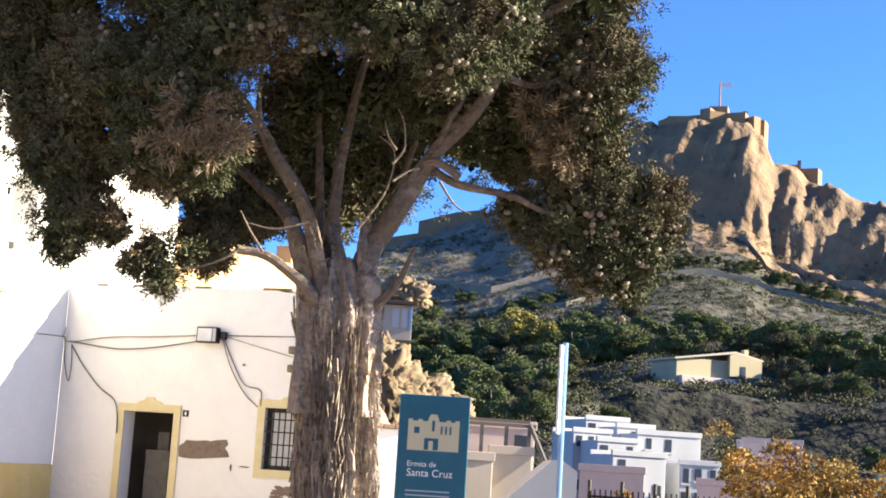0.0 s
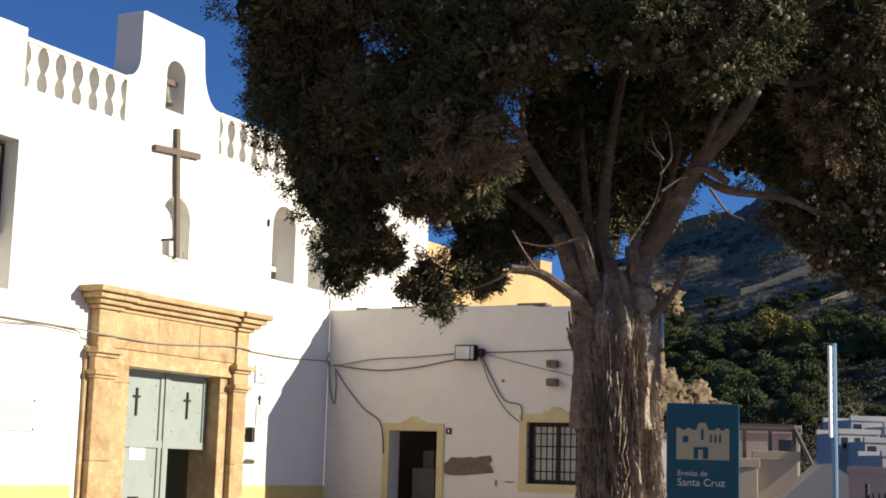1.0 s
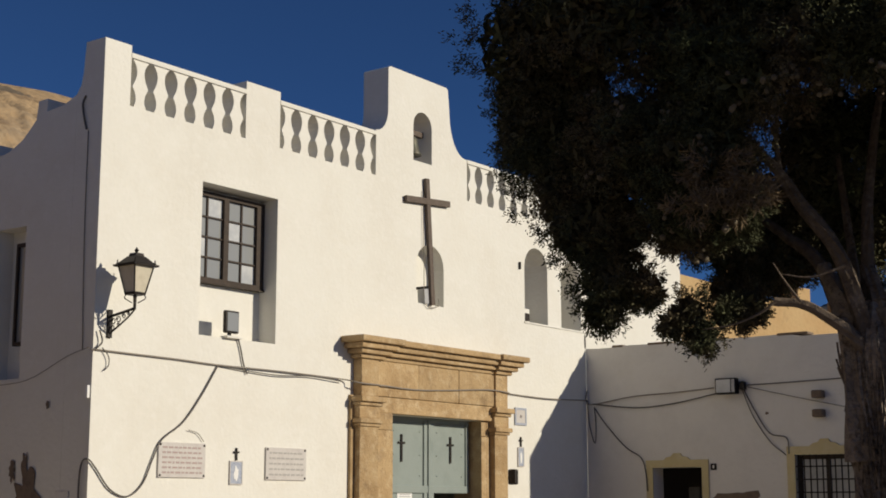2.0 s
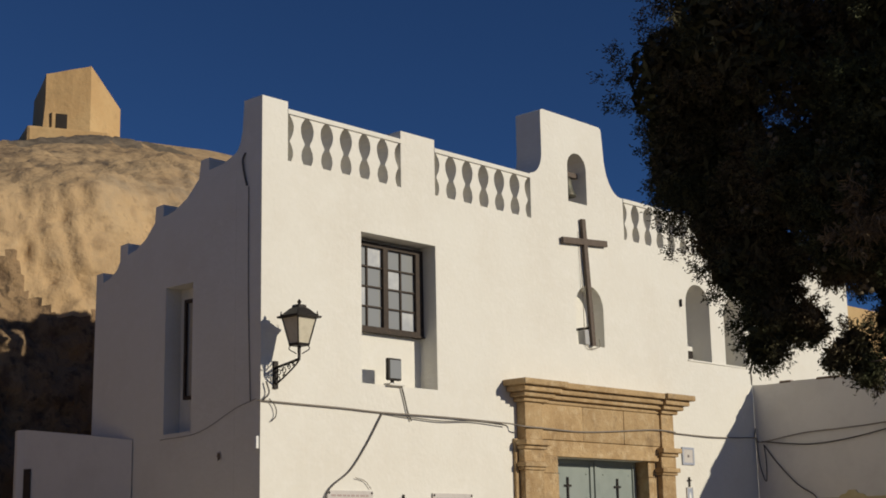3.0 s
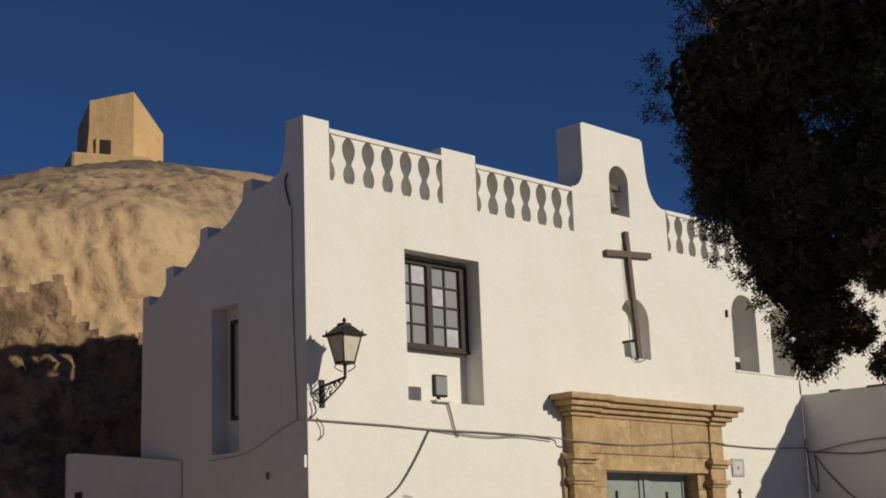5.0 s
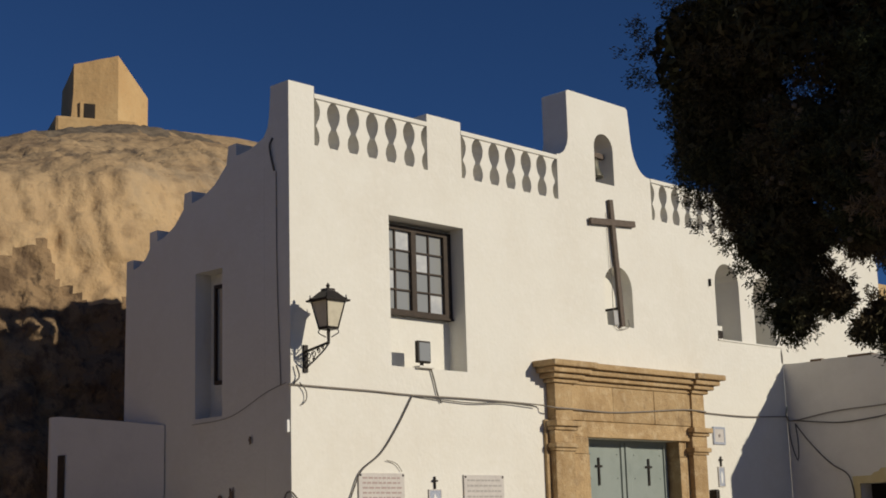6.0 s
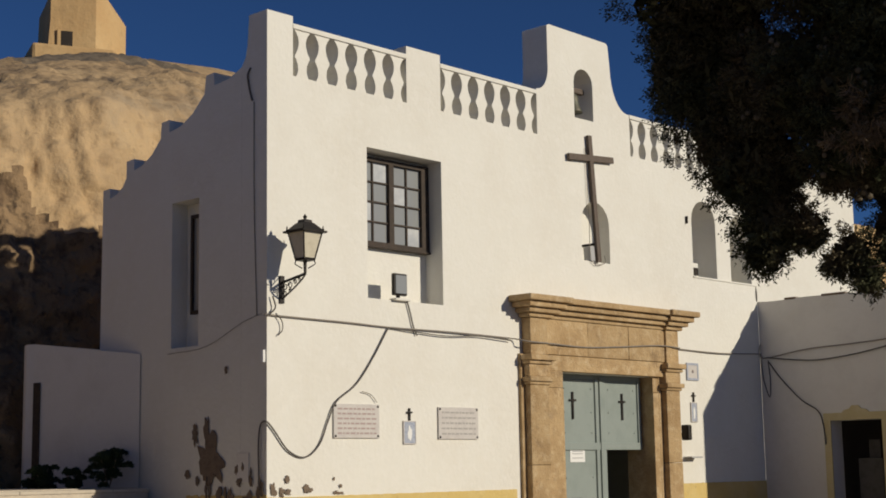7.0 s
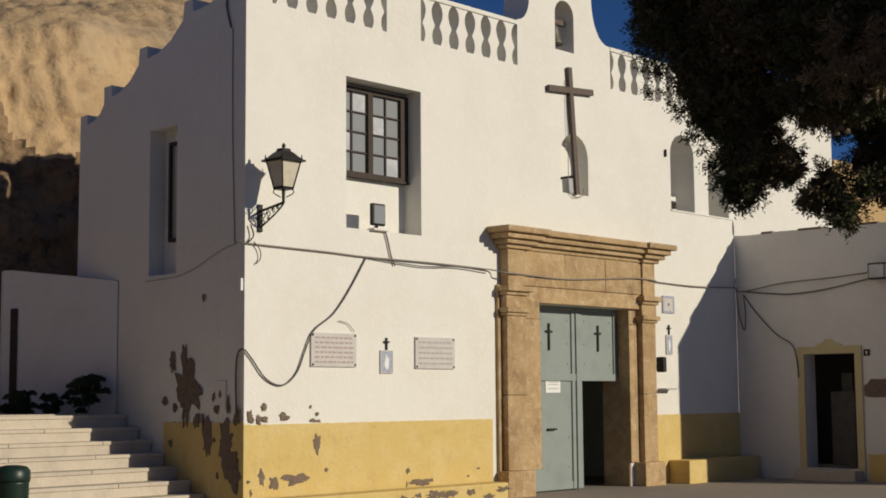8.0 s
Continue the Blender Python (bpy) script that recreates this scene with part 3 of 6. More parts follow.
part("side_wall", bm, M["white"], chapel)
part("corner_scoop", prism([(0.402, TOP), (0.552, TOP), (0.552, 7.262), (0.47, 7.38), (0.43, 7.55), (0.402, 7.9)], [], side, 0.35), M["white"], chapel)
part("side_recess", boxm(0.28, 0.45, 1.4, 2.3, 3.3, 5.6), M["white"], chapel)
sw = part("side_window", prism(rect(1.50, 1.80, 3.85, 5.30), [rect(1.54, 1.76, 3.9, 5.25)], lambda u, v, d: (0.06 + d, u, v), 0.07), M["wood"], chapel)
part("pane", boxm(0.10, 0.115, 1.53, 1.77, 3.89, 5.26), M["glass"], sw)
part("back_wall", boxm(0.5, 11.5, 3.6, 4.0, -0.3, 5.6), M["white"], chapel)
part("roof", boxm(0.45, 11.5, 0.5, 3.7, 5.3, 5.5), M["white2"], chapel)
part("right_wall", boxm(11.15, 11.5, 0.5, 3.7, -0.3, 5.6), M["white"], chapel)
# wall coloured near-black so the vestibule looks unlit
part("vestibule_wall", boxm(5.5, 9.5, 3.0, 3.1, -0.2, 3.6), M["dark"], chapel, "interior wall coloured near-black as shade")
part("gallery_roof", boxm(10.1, 12.5, 0.55, 1.5, 6.72, 6.85), M["white"], chapel)
part("ledge", boxm(10.3, 12.53, -0.02, 0.0, 5.055, 5.085, 0.006), M["white"], chapel)
part("hook", boxm(10.12, 10.14, -0.05, 0.0, 6.06, 6.2, 0.004), M["iron"], chapel)


# base band with a worn upper edge
def worn_line(x0, x1, z, n, amp, seed):
    return [(x0 + (x1 - x0) * i / n, z + amp * noise.noise(Vector((i * 0.7, seed, 0)))) for i in range(n + 1)]


for x0, x1, s in ((-0.012, 5.08, 1.0), (9.39, 12.53, 2.0)):
    up = worn_line(x0, x1, 1.25, 60, 0.012, s)
    bm = prism([(x1, -0.2), *reversed(up), (x0, -0.2)], [], lambda u, v, d: (u, -0.014 + d, v), 0.012)
    part("base_band", bm, M["ochre"], chapel)
bm = prism([(-0.012, -0.2), *worn_line(-0.012, 1.75, 1.28, 30, 0.03, 5.0), (1.75, -0.2)], [], lambda u, v, d: (-0.014 + d, u, v), 0.012)
part("base_band", bm, M["ochre"], chapel)
# flaked plaster
for cx, cz, rx, rz, s in ((1.30, 0.96, 0.07, 0.13, 1), (0.30, 0.56, 0.05, 0.10, 2), (0.95, 0.50, 0.22, 0.06, 3), (0.52, 0.46, 0.08, 0.07, 4), (3.4, 0.33, 0.25, 0.05, 9), (0.68, 1.36, 0.05, 0.05, 5), (0.10, 1.36, 0.05, 0.07, 6), (0.25, 1.33, 0.04, 0.05, 7), (1.28, 1.28, 0.1, 0.02, 8)):
    bm = prism(blob_outline(cx, cz, rx, rz, 20, 0.45, s * 3.1), [], lambda u, v, d: (u, -0.019 + d, v), 0.006)
    part("flaked_patch", bm, M["render"], chapel, "bare brown render where paint flaked")
for cy, cz, ry, rz, s in ((1.20, 1.74, 0.26, 0.32, 1), (1.28, 2.10, 0.06, 0.22, 2), (1.55, 2.12, 0.06, 0.14, 3), (0.35, 0.95, 0.16, 0.30, 4), (0.75, 1.05, 0.10, 0.28, 5), (1.0, 1.30, 0.06, 0.08, 6), (0.12, 1.36, 0.07, 0.1, 7), (0.2, 0.6, 0.14, 0.2, 8), (0.62, 1.62, 0.03, 0.06, 9), (0.48, 1.66, 0.03, 0.05, 10), (0.86, 3.0, 0.03, 0.05, 11), (1.72, 1.58, 0.05, 0.06, 12)):
    bm = prism(blob_outline(cy, cz, ry, rz, 24, 0.35, s * 2.7), [], lambda u, v, d: (-0.020 - 0.0006 * s + d, u, v), 0.006)
    part("flaked_patch", bm, M["render"], chapel, "bare brown render where paint flaked")
rf = random.Random(5)
for k in range(15):
    cx, cz = (rf.uniform(0.02, 1.6), rf.uniform(1.27, 1.5)) if k % 2 else (rf.uniform(0.05, 5.0), rf.uniform(0.28, 0.6))
    bm = prism(blob_outline(cx, cz, rf.uniform(0.012, 0.05), rf.uniform(0.008, 0.045), 16, 0.5, k * 1.7), [], lambda u, v, d: (u, -0.020 - 0.0005 * k + d, v), 0.007)
    part("flaked_patch", bm, M["render"], chapel)
for k in range(13):
    cy, cz = rf.uniform(0.03, 1.6), rf.uniform(0.35, 1.55)
    bm = prism(blob_outline(cy, cz, rf.uniform(0.02, 0.08), rf.uniform(0.02, 0.12), 18, 0.5, k * 1.3), [], lambda u, v, d: (-0.028 - 0.0006 * k + d, u, v), 0.014)
    part("flaked_patch", bm, M["render"], chapel)
part("meter_hatch", boxm(-0.02, 0.0, 0.36, 0.62, 1.45, 1.85, 0.005), M["white2"], chapel, "painted metal hatch")

# stone doorway
surround = part("doorway", boxm(5.67, 6.05, -0.155, 0.0, 0.42, 2.86), M["sand"], chapel, "weathered sandstone doorway with pilasters and cornice")
sand = lambda *a, nm="stone", bev=0.015: part(nm, boxm(*a, bev), M["sand"], surround)
sand(8.71, 8.96, -0.05, 0.0, 0.42, 2.86, nm="jamb")
for p0, p1 in ((5.19, 5.67), (8.96, 9.38)):
    sand(p0, p1, -0.17, 0.0, 0.42, 1.62, nm="pilaster")
    sand(p0 - 0.09, p0 - 0.002, -0.055, 0.0, 0.42, 3.40, nm="backing_strip", bev=0.008)
    sand(p0 + 0.003, p1 - 0.002, -0.167, 0.0, 1.625, 2.90, nm="pilaster")
    sand(p0 - 0.10, p1 + 0.11, -0.25, 0.0, -0.2, 0.42, nm="plinth", bev=0.03)
    for dz, hh, w, pr in ((2.90, 0.05, 0.03, 0.20), (2.95, 0.08, 0.06, 0.24), (3.03, 0.20, 0.02, 0.18), (3.23, 0.06, 0.05, 0.22), (3.29, 0.09, 0.08, 0.28)):
        sand(p0 - w, p1 + w, -pr, 0.0, dz, dz + hh, nm="capital", bev=0.02)
    sand(p0 + 0.02, p1 - 0.02, -0.185, 0.0, 3.38, 3.98, nm="block")
sand(5.67, 6.05, -0.152, 0.0, 2.865, 3.14, nm="block")
sand(8.71, 8.96, -0.047, 0.0, 2.865, 3.14, nm="block")
sand(5.67, 8.96, -0.125, 0.0, 3.14, 3.40, nm="lintel")
sand(5.66, 6.75, -0.15, 0.0, 3.404, 3.98, nm="frieze")
sand(6.755, 7.9, -0.146, 0.0, 3.404, 3.98, nm="frieze")
sand(7.905, 8.97, -0.15, 0.0, 3.404, 3.98, nm="frieze")
for z0, z1, pr, ex in ((3.98, 4.05, 0.24, 0.06), (4.05, 4.13, 0.32, 0.14), (4.13, 4.22, 0.40, 0.22), (4.22, 4.32, 0.48, 0.30)):
    sand(5.4, 9.0, -pr + 0.06, 0.0, z0, z1, nm="cornice", bev=0.025)
    sand(8.96 - 0.5 * ex, 9.38 + ex, -pr, 0.0, z0 + 0.004, z1 + 0.004, nm="cornice", bev=0.025)
    sand(5.19 - ex, 5.70 + ex, -pr, 0.0, z0 + 0.004, z1 + 0.004, nm="cornice", bev=0.025)
sand(6.01, 6.05, 0.0, 0.56, -0.2, 3.14, nm="reveal", bev=0.0)
sand(8.72, 8.76, 0.0, 0.56, -0.2, 3.14, nm="reveal", bev=0.0)
sand(5.9, 8.9, -0.5, 0.7, -0.3, -0.02, nm="threshold")

# door leaves
door = part("entrance_door", boxm(6.05, 8.72, 0.23, 0.30, 3.06, 3.15), M["door"], chapel, "grey-green painted double door, lower hatch standing open")


def leaf_panel(x0, x1, z0, z1, nm="panel"):
    return part(nm, boxm(x0, x1, 0.24, 0.29, z0, z1, 0.006), M["door"], door)


leaf_panel(6.05, 7.37, 1.98, 3.06)
leaf_panel(7.66, 8.66, 1.98, 3.06)
leaf_panel(6.05, 7.40, 0.04, 1.86)
for x, w, y in ((6.05, 0.07, 0.21), (7.37, 0.09, 0.21), (7.475, 0.06, 0.19), (7.55, 0.10, 0.21)):
    part("stile", boxm(x, x + w, y, 0.31, 0.02, 3.1, 0.01), M["door"], door)
part("stile", boxm(8.60, 8.68, 0.21, 0.31, 1.86, 3.1, 0.01), M["door"], door)
part("cross_rail", boxm(6.05, 8.68, 0.205, 0.31, 1.86, 1.985, 0.01), M["door"], door)
part("bottom_rail", boxm(6.05, 7.42, 0.225, 0.31, 0.02, 0.16, 0.008), M["door"], door)
part("folded_hatch", boxm(7.66, 7.71, 0.31, 1.2, 0.02, 1.86, 0.006), M["door"], door)
for cx in (6.76, 8.15):
    bm = box(bmesh.new(), cx - 0.02, cx + 0.02, 0.215, 0.232, 2.38, 2.84)
    box(bm, cx - 0.09, cx + 0.09, 0.216, 0.231, 2.68, 2.715)
    part("cross_grille", bm, M["iron"], door, "small cut cross")
part("handle", boxm(6.68, 6.9, 0.18, 0.24, 1.03, 1.06, 0.008), M["iron"], door)
for z in (0.4, 0.9, 1.4, 2.15, 2.5, 2.9):
    for cx in (6.55, 7.28, 7.76, 8.5):
        if cx > 7.5 and z < 1.9:
            continue
        b = part("stud", lathe([(0.016, 0), (0.013, 0.01), (0.004, 0.016)], 6), M["door"], door)
        b.rotation_euler, b.location = (radians(90), 0, 0), (cx, 0.242, z)
notice = tagged(link_mesh("paper_notice", boxm(6.66, 7.06, 0.232, 0.238, 1.66, 1.93), M["paper"]), "white paper notice taped to the chapel door", "notice")
for z in (1.88, 1.84, 1.80, 1.73):
    part("text_line", boxm(6.72, 7.0, 0.228, 0.231, z - 0.008, z + 0.006), M["plastic_grey"], notice)
surround.location.x += 0.09
door.location.x += 0.09
notice.location.x += 0.09

# big window
win = part("window", prism(rect(1.91, 3.46, 4.90, 6.24), [rect(1.97, 2.60, 4.96, 6.17), rect(2.70, 3.30, 4.96, 6.17)], lambda u, v, d: (u, 0.26 + d, v), 0.09), M["wood"], chapel, "dark wooden casement with small panes")
for x0, x1 in ((1.97, 2.60), (2.70, 3.30)):
    for i in range(2):
        for k in range(4):
            dx, dz = (x1 - x0) / 2, 1.21 / 4
            g = part("pane", boxm(x0 + dx * i, x0 + dx * (i + 1), 0.315, 0.325, 4.96 + dz * k, 4.96 + dz * (k + 1)), M["milkpane"] if (i * 2 + k * 3 + int(x0)) % 4 == 0 else M["glass"], win)
    part("muntin", boxm((x0 + x1) / 2 - 0.014, (x0 + x1) / 2 + 0.014, 0.29, 0.335, 4.96, 6.17), M["wood"], win)
    for k in (1, 2, 3):
        part("muntin", boxm(x0, x1, 0.288, 0.333, 4.96 + 1.21 * k / 4 - 0.012, 4.96 + 1.21 * k / 4 + 0.012), M["wood"], win)
part("sill", boxm(1.90, 3.47, 0.24, 0.36, 4.87, 4.90, 0.005), M["wood"], win)

# cross
cross = thing("wall_cross", "large dark wooden cross fixed to the white facade", "cross", (7.35, 0, 5.07))
cross.rotation_euler = (0, radians(-4.4), 0)
part("upright", boxm(-0.052, 0.052, -0.075, -0.015, 0.0, 2.22, 0.008), M["crosswood"], cross)
part("crossbar", boxm(-0.63, 0.63, -0.08, -0.02, 1.76, 1.87, 0.008), M["crosswood"], cross)
for z in (0.3, 1.2, 2.0):
    part("bracket", boxm(-0.03, 0.03, -0.016, 0.01 if z > 1.1 else 0.3, z, z + 0.04), M["iron"], cross)
bm = bmesh.new()
wire = smooth_line([(-0.10, -0.02, 2.0), (-0.13, -0.03, 1.4), (-0.16, -0.03, 0.7), (-0.18, -0.03, 0.02), (0.16, -0.05, -0.02), (0.20, -0.03, 0.12)], 3)
tube(bm, wire, [0.007] * len(wire), 5)
part("light_cable", bm, M["cable_w"], cross, "pale light cable round the cross")
bm = boxm(-0.2, -0.08, -0.04, 0.12, 0.02, 0.28, 0.02)
part("floodlight", bm, M["plastic_grey"], cross)

# bell
bell = thing("bell", "small bronze bell hanging in the gable opening", "bell", (7.1, 0.22, 7.72))
b = part("bell_body", lathe([(0.17, 0.0), (0.165, 0.03), (0.13, 0.10), (0.105, 0.2), (0.095, 0.28), (0.07, 0.34), (0.02, 0.36)], 18), M["bronze"], bell, smooth=True)
part("clapper", lathe([(0.01, 0.12), (0.01, -0.02), (0.03, -0.04), (0.02, -0.07)], 8), M["iron"], bell)
part("yoke", boxm(-0.24, 0.27, -0.05, 0.05, 0.36, 0.46, 0.02), M["crosswood"], bell)

# arched wall lantern on its bracket
lamp = thing("wall_lantern", "black iron street lantern with frosted panes on a scrolled bracket", "street lamp", (0.25, -0.50, 4.43))
lamp.scale = (0.86, 0.86, 0.86)


def frustum(z0, w0, z1, w1):
    bm = bmesh.new()
    a = [bm.verts.new((sx * w0, sy * w0, z0)) for sx, sy in ((-1, -1), (1, -1), (1, 1), (-1, 1))]
    c = [bm.verts.new((sx * w1, sy * w1, z1)) for sx, sy in ((-1, -1), (1, -1), (1, 1), (-1, 1))]
    for i in range(4):
        bm.faces.new([a[i], a[(i + 1) % 4], c[(i + 1) % 4], c[i]])
    bm.faces.new(list(reversed(a)))
    bm.faces.new(c)
    return bm


part("glass", frustum(0.0, 0.105, 0.40, 0.185), M["milk"], lamp, "frosted cream panes")
for sx, sy in ((-1, -1), (1, -1), (1, 1), (-1, 1)):
    bm = bmesh.new()
    tube(bm, [(sx * 0.108, sy * 0.108, -0.01), (sx * 0.19, sy * 0.19, 0.41)], [0.012, 0.012], 5)
    part("corner_bar", bm, M["iron"], lamp)
    f = part("finial", lathe([(0.016, 0), (0.02, 0.02), (0.008, 0.05), (0.012, 0.065), (0.0, 0.085)], 6), M["iron"], lamp)
    f.location = (sx * 0.2, sy * 0.2, 0.43)
part("roof", frustum(0.40, 0.245, 0.43, 0.25), M["iron"], lamp)
part("roof", frustum(0.43, 0.22, 0.56, 0.10), M["iron"], lamp)
part("chimney", frustum(0.56, 0.085, 0.61, 0.075), M["iron"], lamp)
f = part("finial", lathe([(0.03, 0), (0.02, 0.02), (0.035, 0.05), (0.015, 0.08), (0.0, 0.1)], 8), M["iron"], lamp)
f.location = (0, 0, 0.61)
part("base_frame", frustum(-0.04, 0.11, 0.0, 0.12), M["iron"], lamp)
for sx, sy in ((-1, -1), (1, -1), (1, 1), (-1, 1)):
    bm = bmesh.new()
    tube(bm, smooth_line([(sx * 0.1, sy * 0.1, -0.04), (sx * 0.11, sy * 0.11, -0.09), (sx * 0.03, sy * 0.03, -0.16)], 4), [0.009] * 9, 5)
    part("scroll", bm, M["iron"], lamp)
bm = bmesh.new()
tube(bm, [(0, 0, -0.02), (0, 0, -0.26)], [0.03, 0.022], 8)
part("stem", bm, M["iron"], lamp)
bm = bmesh.new()
tube(bm, smooth_line([(0, 0, -0.24), (0, 0.05, -0.25), (0, 0.30, -0.29), (0, 0.565, -0.33)], 5), [0.022] * 16, 6)
tube(bm, smooth_line([(0, 0.0, -0.26), (0, 0.10, -0.34), (0, 0.30, -0.46), (0, 0.565, -0.60)], 5), [0.014] * 16, 6)
for y, z, r in ((0.14, -0.31, 0.028), (0.24, -0.345, 0.042), (0.36, -0.39, 0.058), (0.48, -0.41, 0.055), (0.49, -0.51, 0.045), (0.36, -0.47, 0.03)):
    c = [(0, y + r * (1 - a * 0.05) * math.cos(a * 0.7), z + r * (1 - a * 0.05) * math.sin(a * 0.7)) for a in range(12)]
    tube(bm, c, [0.009] * 12, 5)
part("bracket", bm, M["iron"], lamp)
part("wall_plate", boxm(-0.045, 0.045, 0.545, 0.582, -0.66, -0.22, 0.008), M["iron"], lamp)

# floodlight in the window recess
flood = thing("floodlight", "small black floodlight on the window ledge", "floodlight", (2.5, -0.05, 4.06))
part("housing", boxm(-0.14, 0.13, -0.02, 0.05, 0.07, 0.40, 0.02), M["iron"], flood)
part("lens", boxm(-0.115, 0.105, -0.03, -0.02, 0.1, 0.37), M["glass"], flood)
part("foot", boxm(-0.12, 0.2, -0.03, 0.12, -0.004, 0.03, 0.01), M["white"], flood)
part("arm", boxm(-0.02, 0.02, 0.03, 0.07, 0.02, 0.2), M["iron"], flood)

# plaques


def plaque(x0, x1, z0, z1, label, lines, mat_l):
    p = thing("wall_plaque", label, "plaque", (x0, 0, z0), group="wall plaques")
    w, h = x1 - x0, z1 - z0
    part("slab", boxm(0, w, -0.03, 0.0, 0, h, 0.006), M["marble"], p)
    for i in range(lines):
        z = h * (1 - (i + 1.0) / (lines + 1.0))
        x = 0.07
        while x < w - 0.1:
            ww = random.uniform(0.03, 0.1)
            part("text_bar", boxm(x, min(x + ww, w - 0.06), -0.033, -0.03, z - 0.013, z + 0.013), mat_l, p)
            x += ww + 0.025
    for sx in (0.03, w - 0.03):
        for sz in (0.03, h - 0.03):
            b = part("bolt", lathe([(0.018, 0), (0.016, 0.008), (0.006, 0.014)], 8), M["iron"], p)
            b.rotation_euler, b.location = (radians(90), 0, 0), (sx, -0.03, sz)


plaque(1.183, 2.064, 2.04, 2.52, "pale marble plaque with faded red engraved lines", 6, M["letter_red"])
plaque(3.298, 4.18, 2.03, 2.51, "pale marble plaque with faint grey engraved lines", 5, M["marble_line"])


def station(x, z, w, h, label):
    """Blue tile picture under a small iron cross."""
    s = thing("tile_picture", label, "tile picture", (x, 0, z), group="tile pictures")
    part("tile", boxm(-w / 2, w / 2, -0.02, 0, 0, h, 0.004), M["tileblue"], s)
    part("border", prism(rect(-w / 2 - 0.015, w / 2 + 0.015, -0.015, h + 0.015), [rect(-w / 2, w / 2, 0, h)], lambda u, v, d: (u, -0.024 + d, v), 0.022), M["marble"], s)
    part("plain_shape", prism(blob_outline(0, h * 0.45, w * 0.2, h * 0.32, 14, 0.2, x), [], lambda u, v, d: (u, -0.023 + d, v), 0.003), M["paper"], s)
    bm = box(bmesh.new(), -0.012, 0.012, -0.03, -0.005, h + 0.02, h + 0.2)
    box(bm, -0.055, 0.055, -0.029, -0.006, h + 0.125, h + 0.15)
    part("iron_cross", bm, M["iron"], s)


station(2.69, 1.97, 0.23, 0.31, "blue and white tile picture with small black cross above")
station(10.12, 2.37, 0.17, 0.33, "narrow blue tile picture with small black cross above")
sq = thing("square_tile_panel", "square grey tile panel with dark centre on the facade", "tile panel", (10.12, 0, 3.14))
part("tile", boxm(-0.17, 0.17, -0.02, 0, 0, 0.28, 0.005), M["marble"], sq)
part("border", prism(rect(-0.19, 0.19, -0.02, 0.30), [rect(-0.15, 0.15, 0.02, 0.26)], lambda u, v, d: (u, -0.026 + d, v), 0.02), M["tileblue"], sq)
part("mark", prism(blob_outline(0, 0.14, 0.03, 0.03, 10, 0.2, 3), [], lambda u, v, d: (u, -0.025 + d, v), 0.004), M["letter"], sq)
rack = thing("wall_fixture", "dark metal lamp and folding bracket beside the doorway", "wall fixture", (9.50, 0, 1.7))
part("lamp_body", boxm(0.12, 0.23, -0.22, -0.05, 0.32, 0.60, 0.03), M["iron"], rack)
part("arm", boxm(0.16, 0.2, -0.06, 0.0, 0.4, 0.46), M["iron"], rack)
part("shelf", boxm(0.25, 0.60, -0.18, 0.0, 0.0, 0.03, 0.005), M["plastic_grey"], rack)


def cable(pts, r=0.013, label="thin black cable strung along the wall", m="cable", n=5):
    bm = bmesh.new()
    line = smooth_line(pts, n)
    tube(bm, line, [r] * len(line), 5)
    return tagged(link_mesh("cable", bm, M[m], True), label, "cable")


cable([(-0.06, -0.02, 3.69), (0.65, -0.03, 3.68), (1.5, -0.03, 3.67), (2.28, -0.03, 3.65), (3.62, -0.04, 3.65), (4.95, -0.04, 3.63), (5.22, -0.22, 3.58), (5.75, -0.2, 3.575), (6.72, -0.17, 3.56), (7.67, -0.17, 3.61), (8.85, -0.18, 3.69), (9.44, -0.22, 3.67), (9.6, -0.04, 3.68), (11.0, -0.04, 3.66), (12.5, -0.04, 3.71)], 0.012, m="cable_w", label="thin painted cable strung along the facade")
cable([(2.3, -0.03, 3.64), (3.4, -0.05, 3.585), (4.2, -0.05, 3.62), (4.98, -0.06, 3.59)], 0.009)
cable([(2.26, -0.03, 3.64), (1.94, -0.03, 3.18), (1.61, -0.03, 2.80), (1.23, -0.035, 2.55), (1.07, -0.03, 2.27), (0.91, -0.03, 1.95), (0.65, -0.03, 1.78), (0.35, -0.03, 1.87), (0.1, -0.03, 2.14), (-0.03, -0.02, 2.26), (-0.03, 0.10, 2.2), (-0.03, 0.14, 1.9), (-0.03, 0.12, 1.35)], 0.012)
cable([(2.66, -0.03, 4.06), (2.72, -0.03, 3.9), (2.78, -0.03, 3.70), (2.86, -0.03, 3.56)], 0.012)
cable([(1.72, -0.03, 2.70), (1.9, -0.03, 2.66), (2.02, -0.03, 2.55)], 0.006, "thin pale wire on the wall", "cable_w")
cable([(0.12, -0.04, 3.72), (0.22, -0.05, 3.62), (0.24, -0.04, 3.5), (0.17, -0.03, 3.42)], 0.008, "thin loose wire end under the lantern")
cable([(0.06, -0.05, 3.95), (0.10, -0.06, 3.80), (0.02, -0.04, 3.70)], 0.012, "thin black cable feeding the lantern")
cable([(-0.02, 0.30, 6.72), (-0.02, 0.36, 6.9), (-0.02, 0.40, 7.1), (-0.02, 0.34, 7.2)], 0.014)
cable([(-0.012, 0.27, 6.7), (-0.012, 0.26, 5.2), (-0.012, 0.2, 3.7)], 0.007, m="cable_w", label="thin painted cable down the side wall")
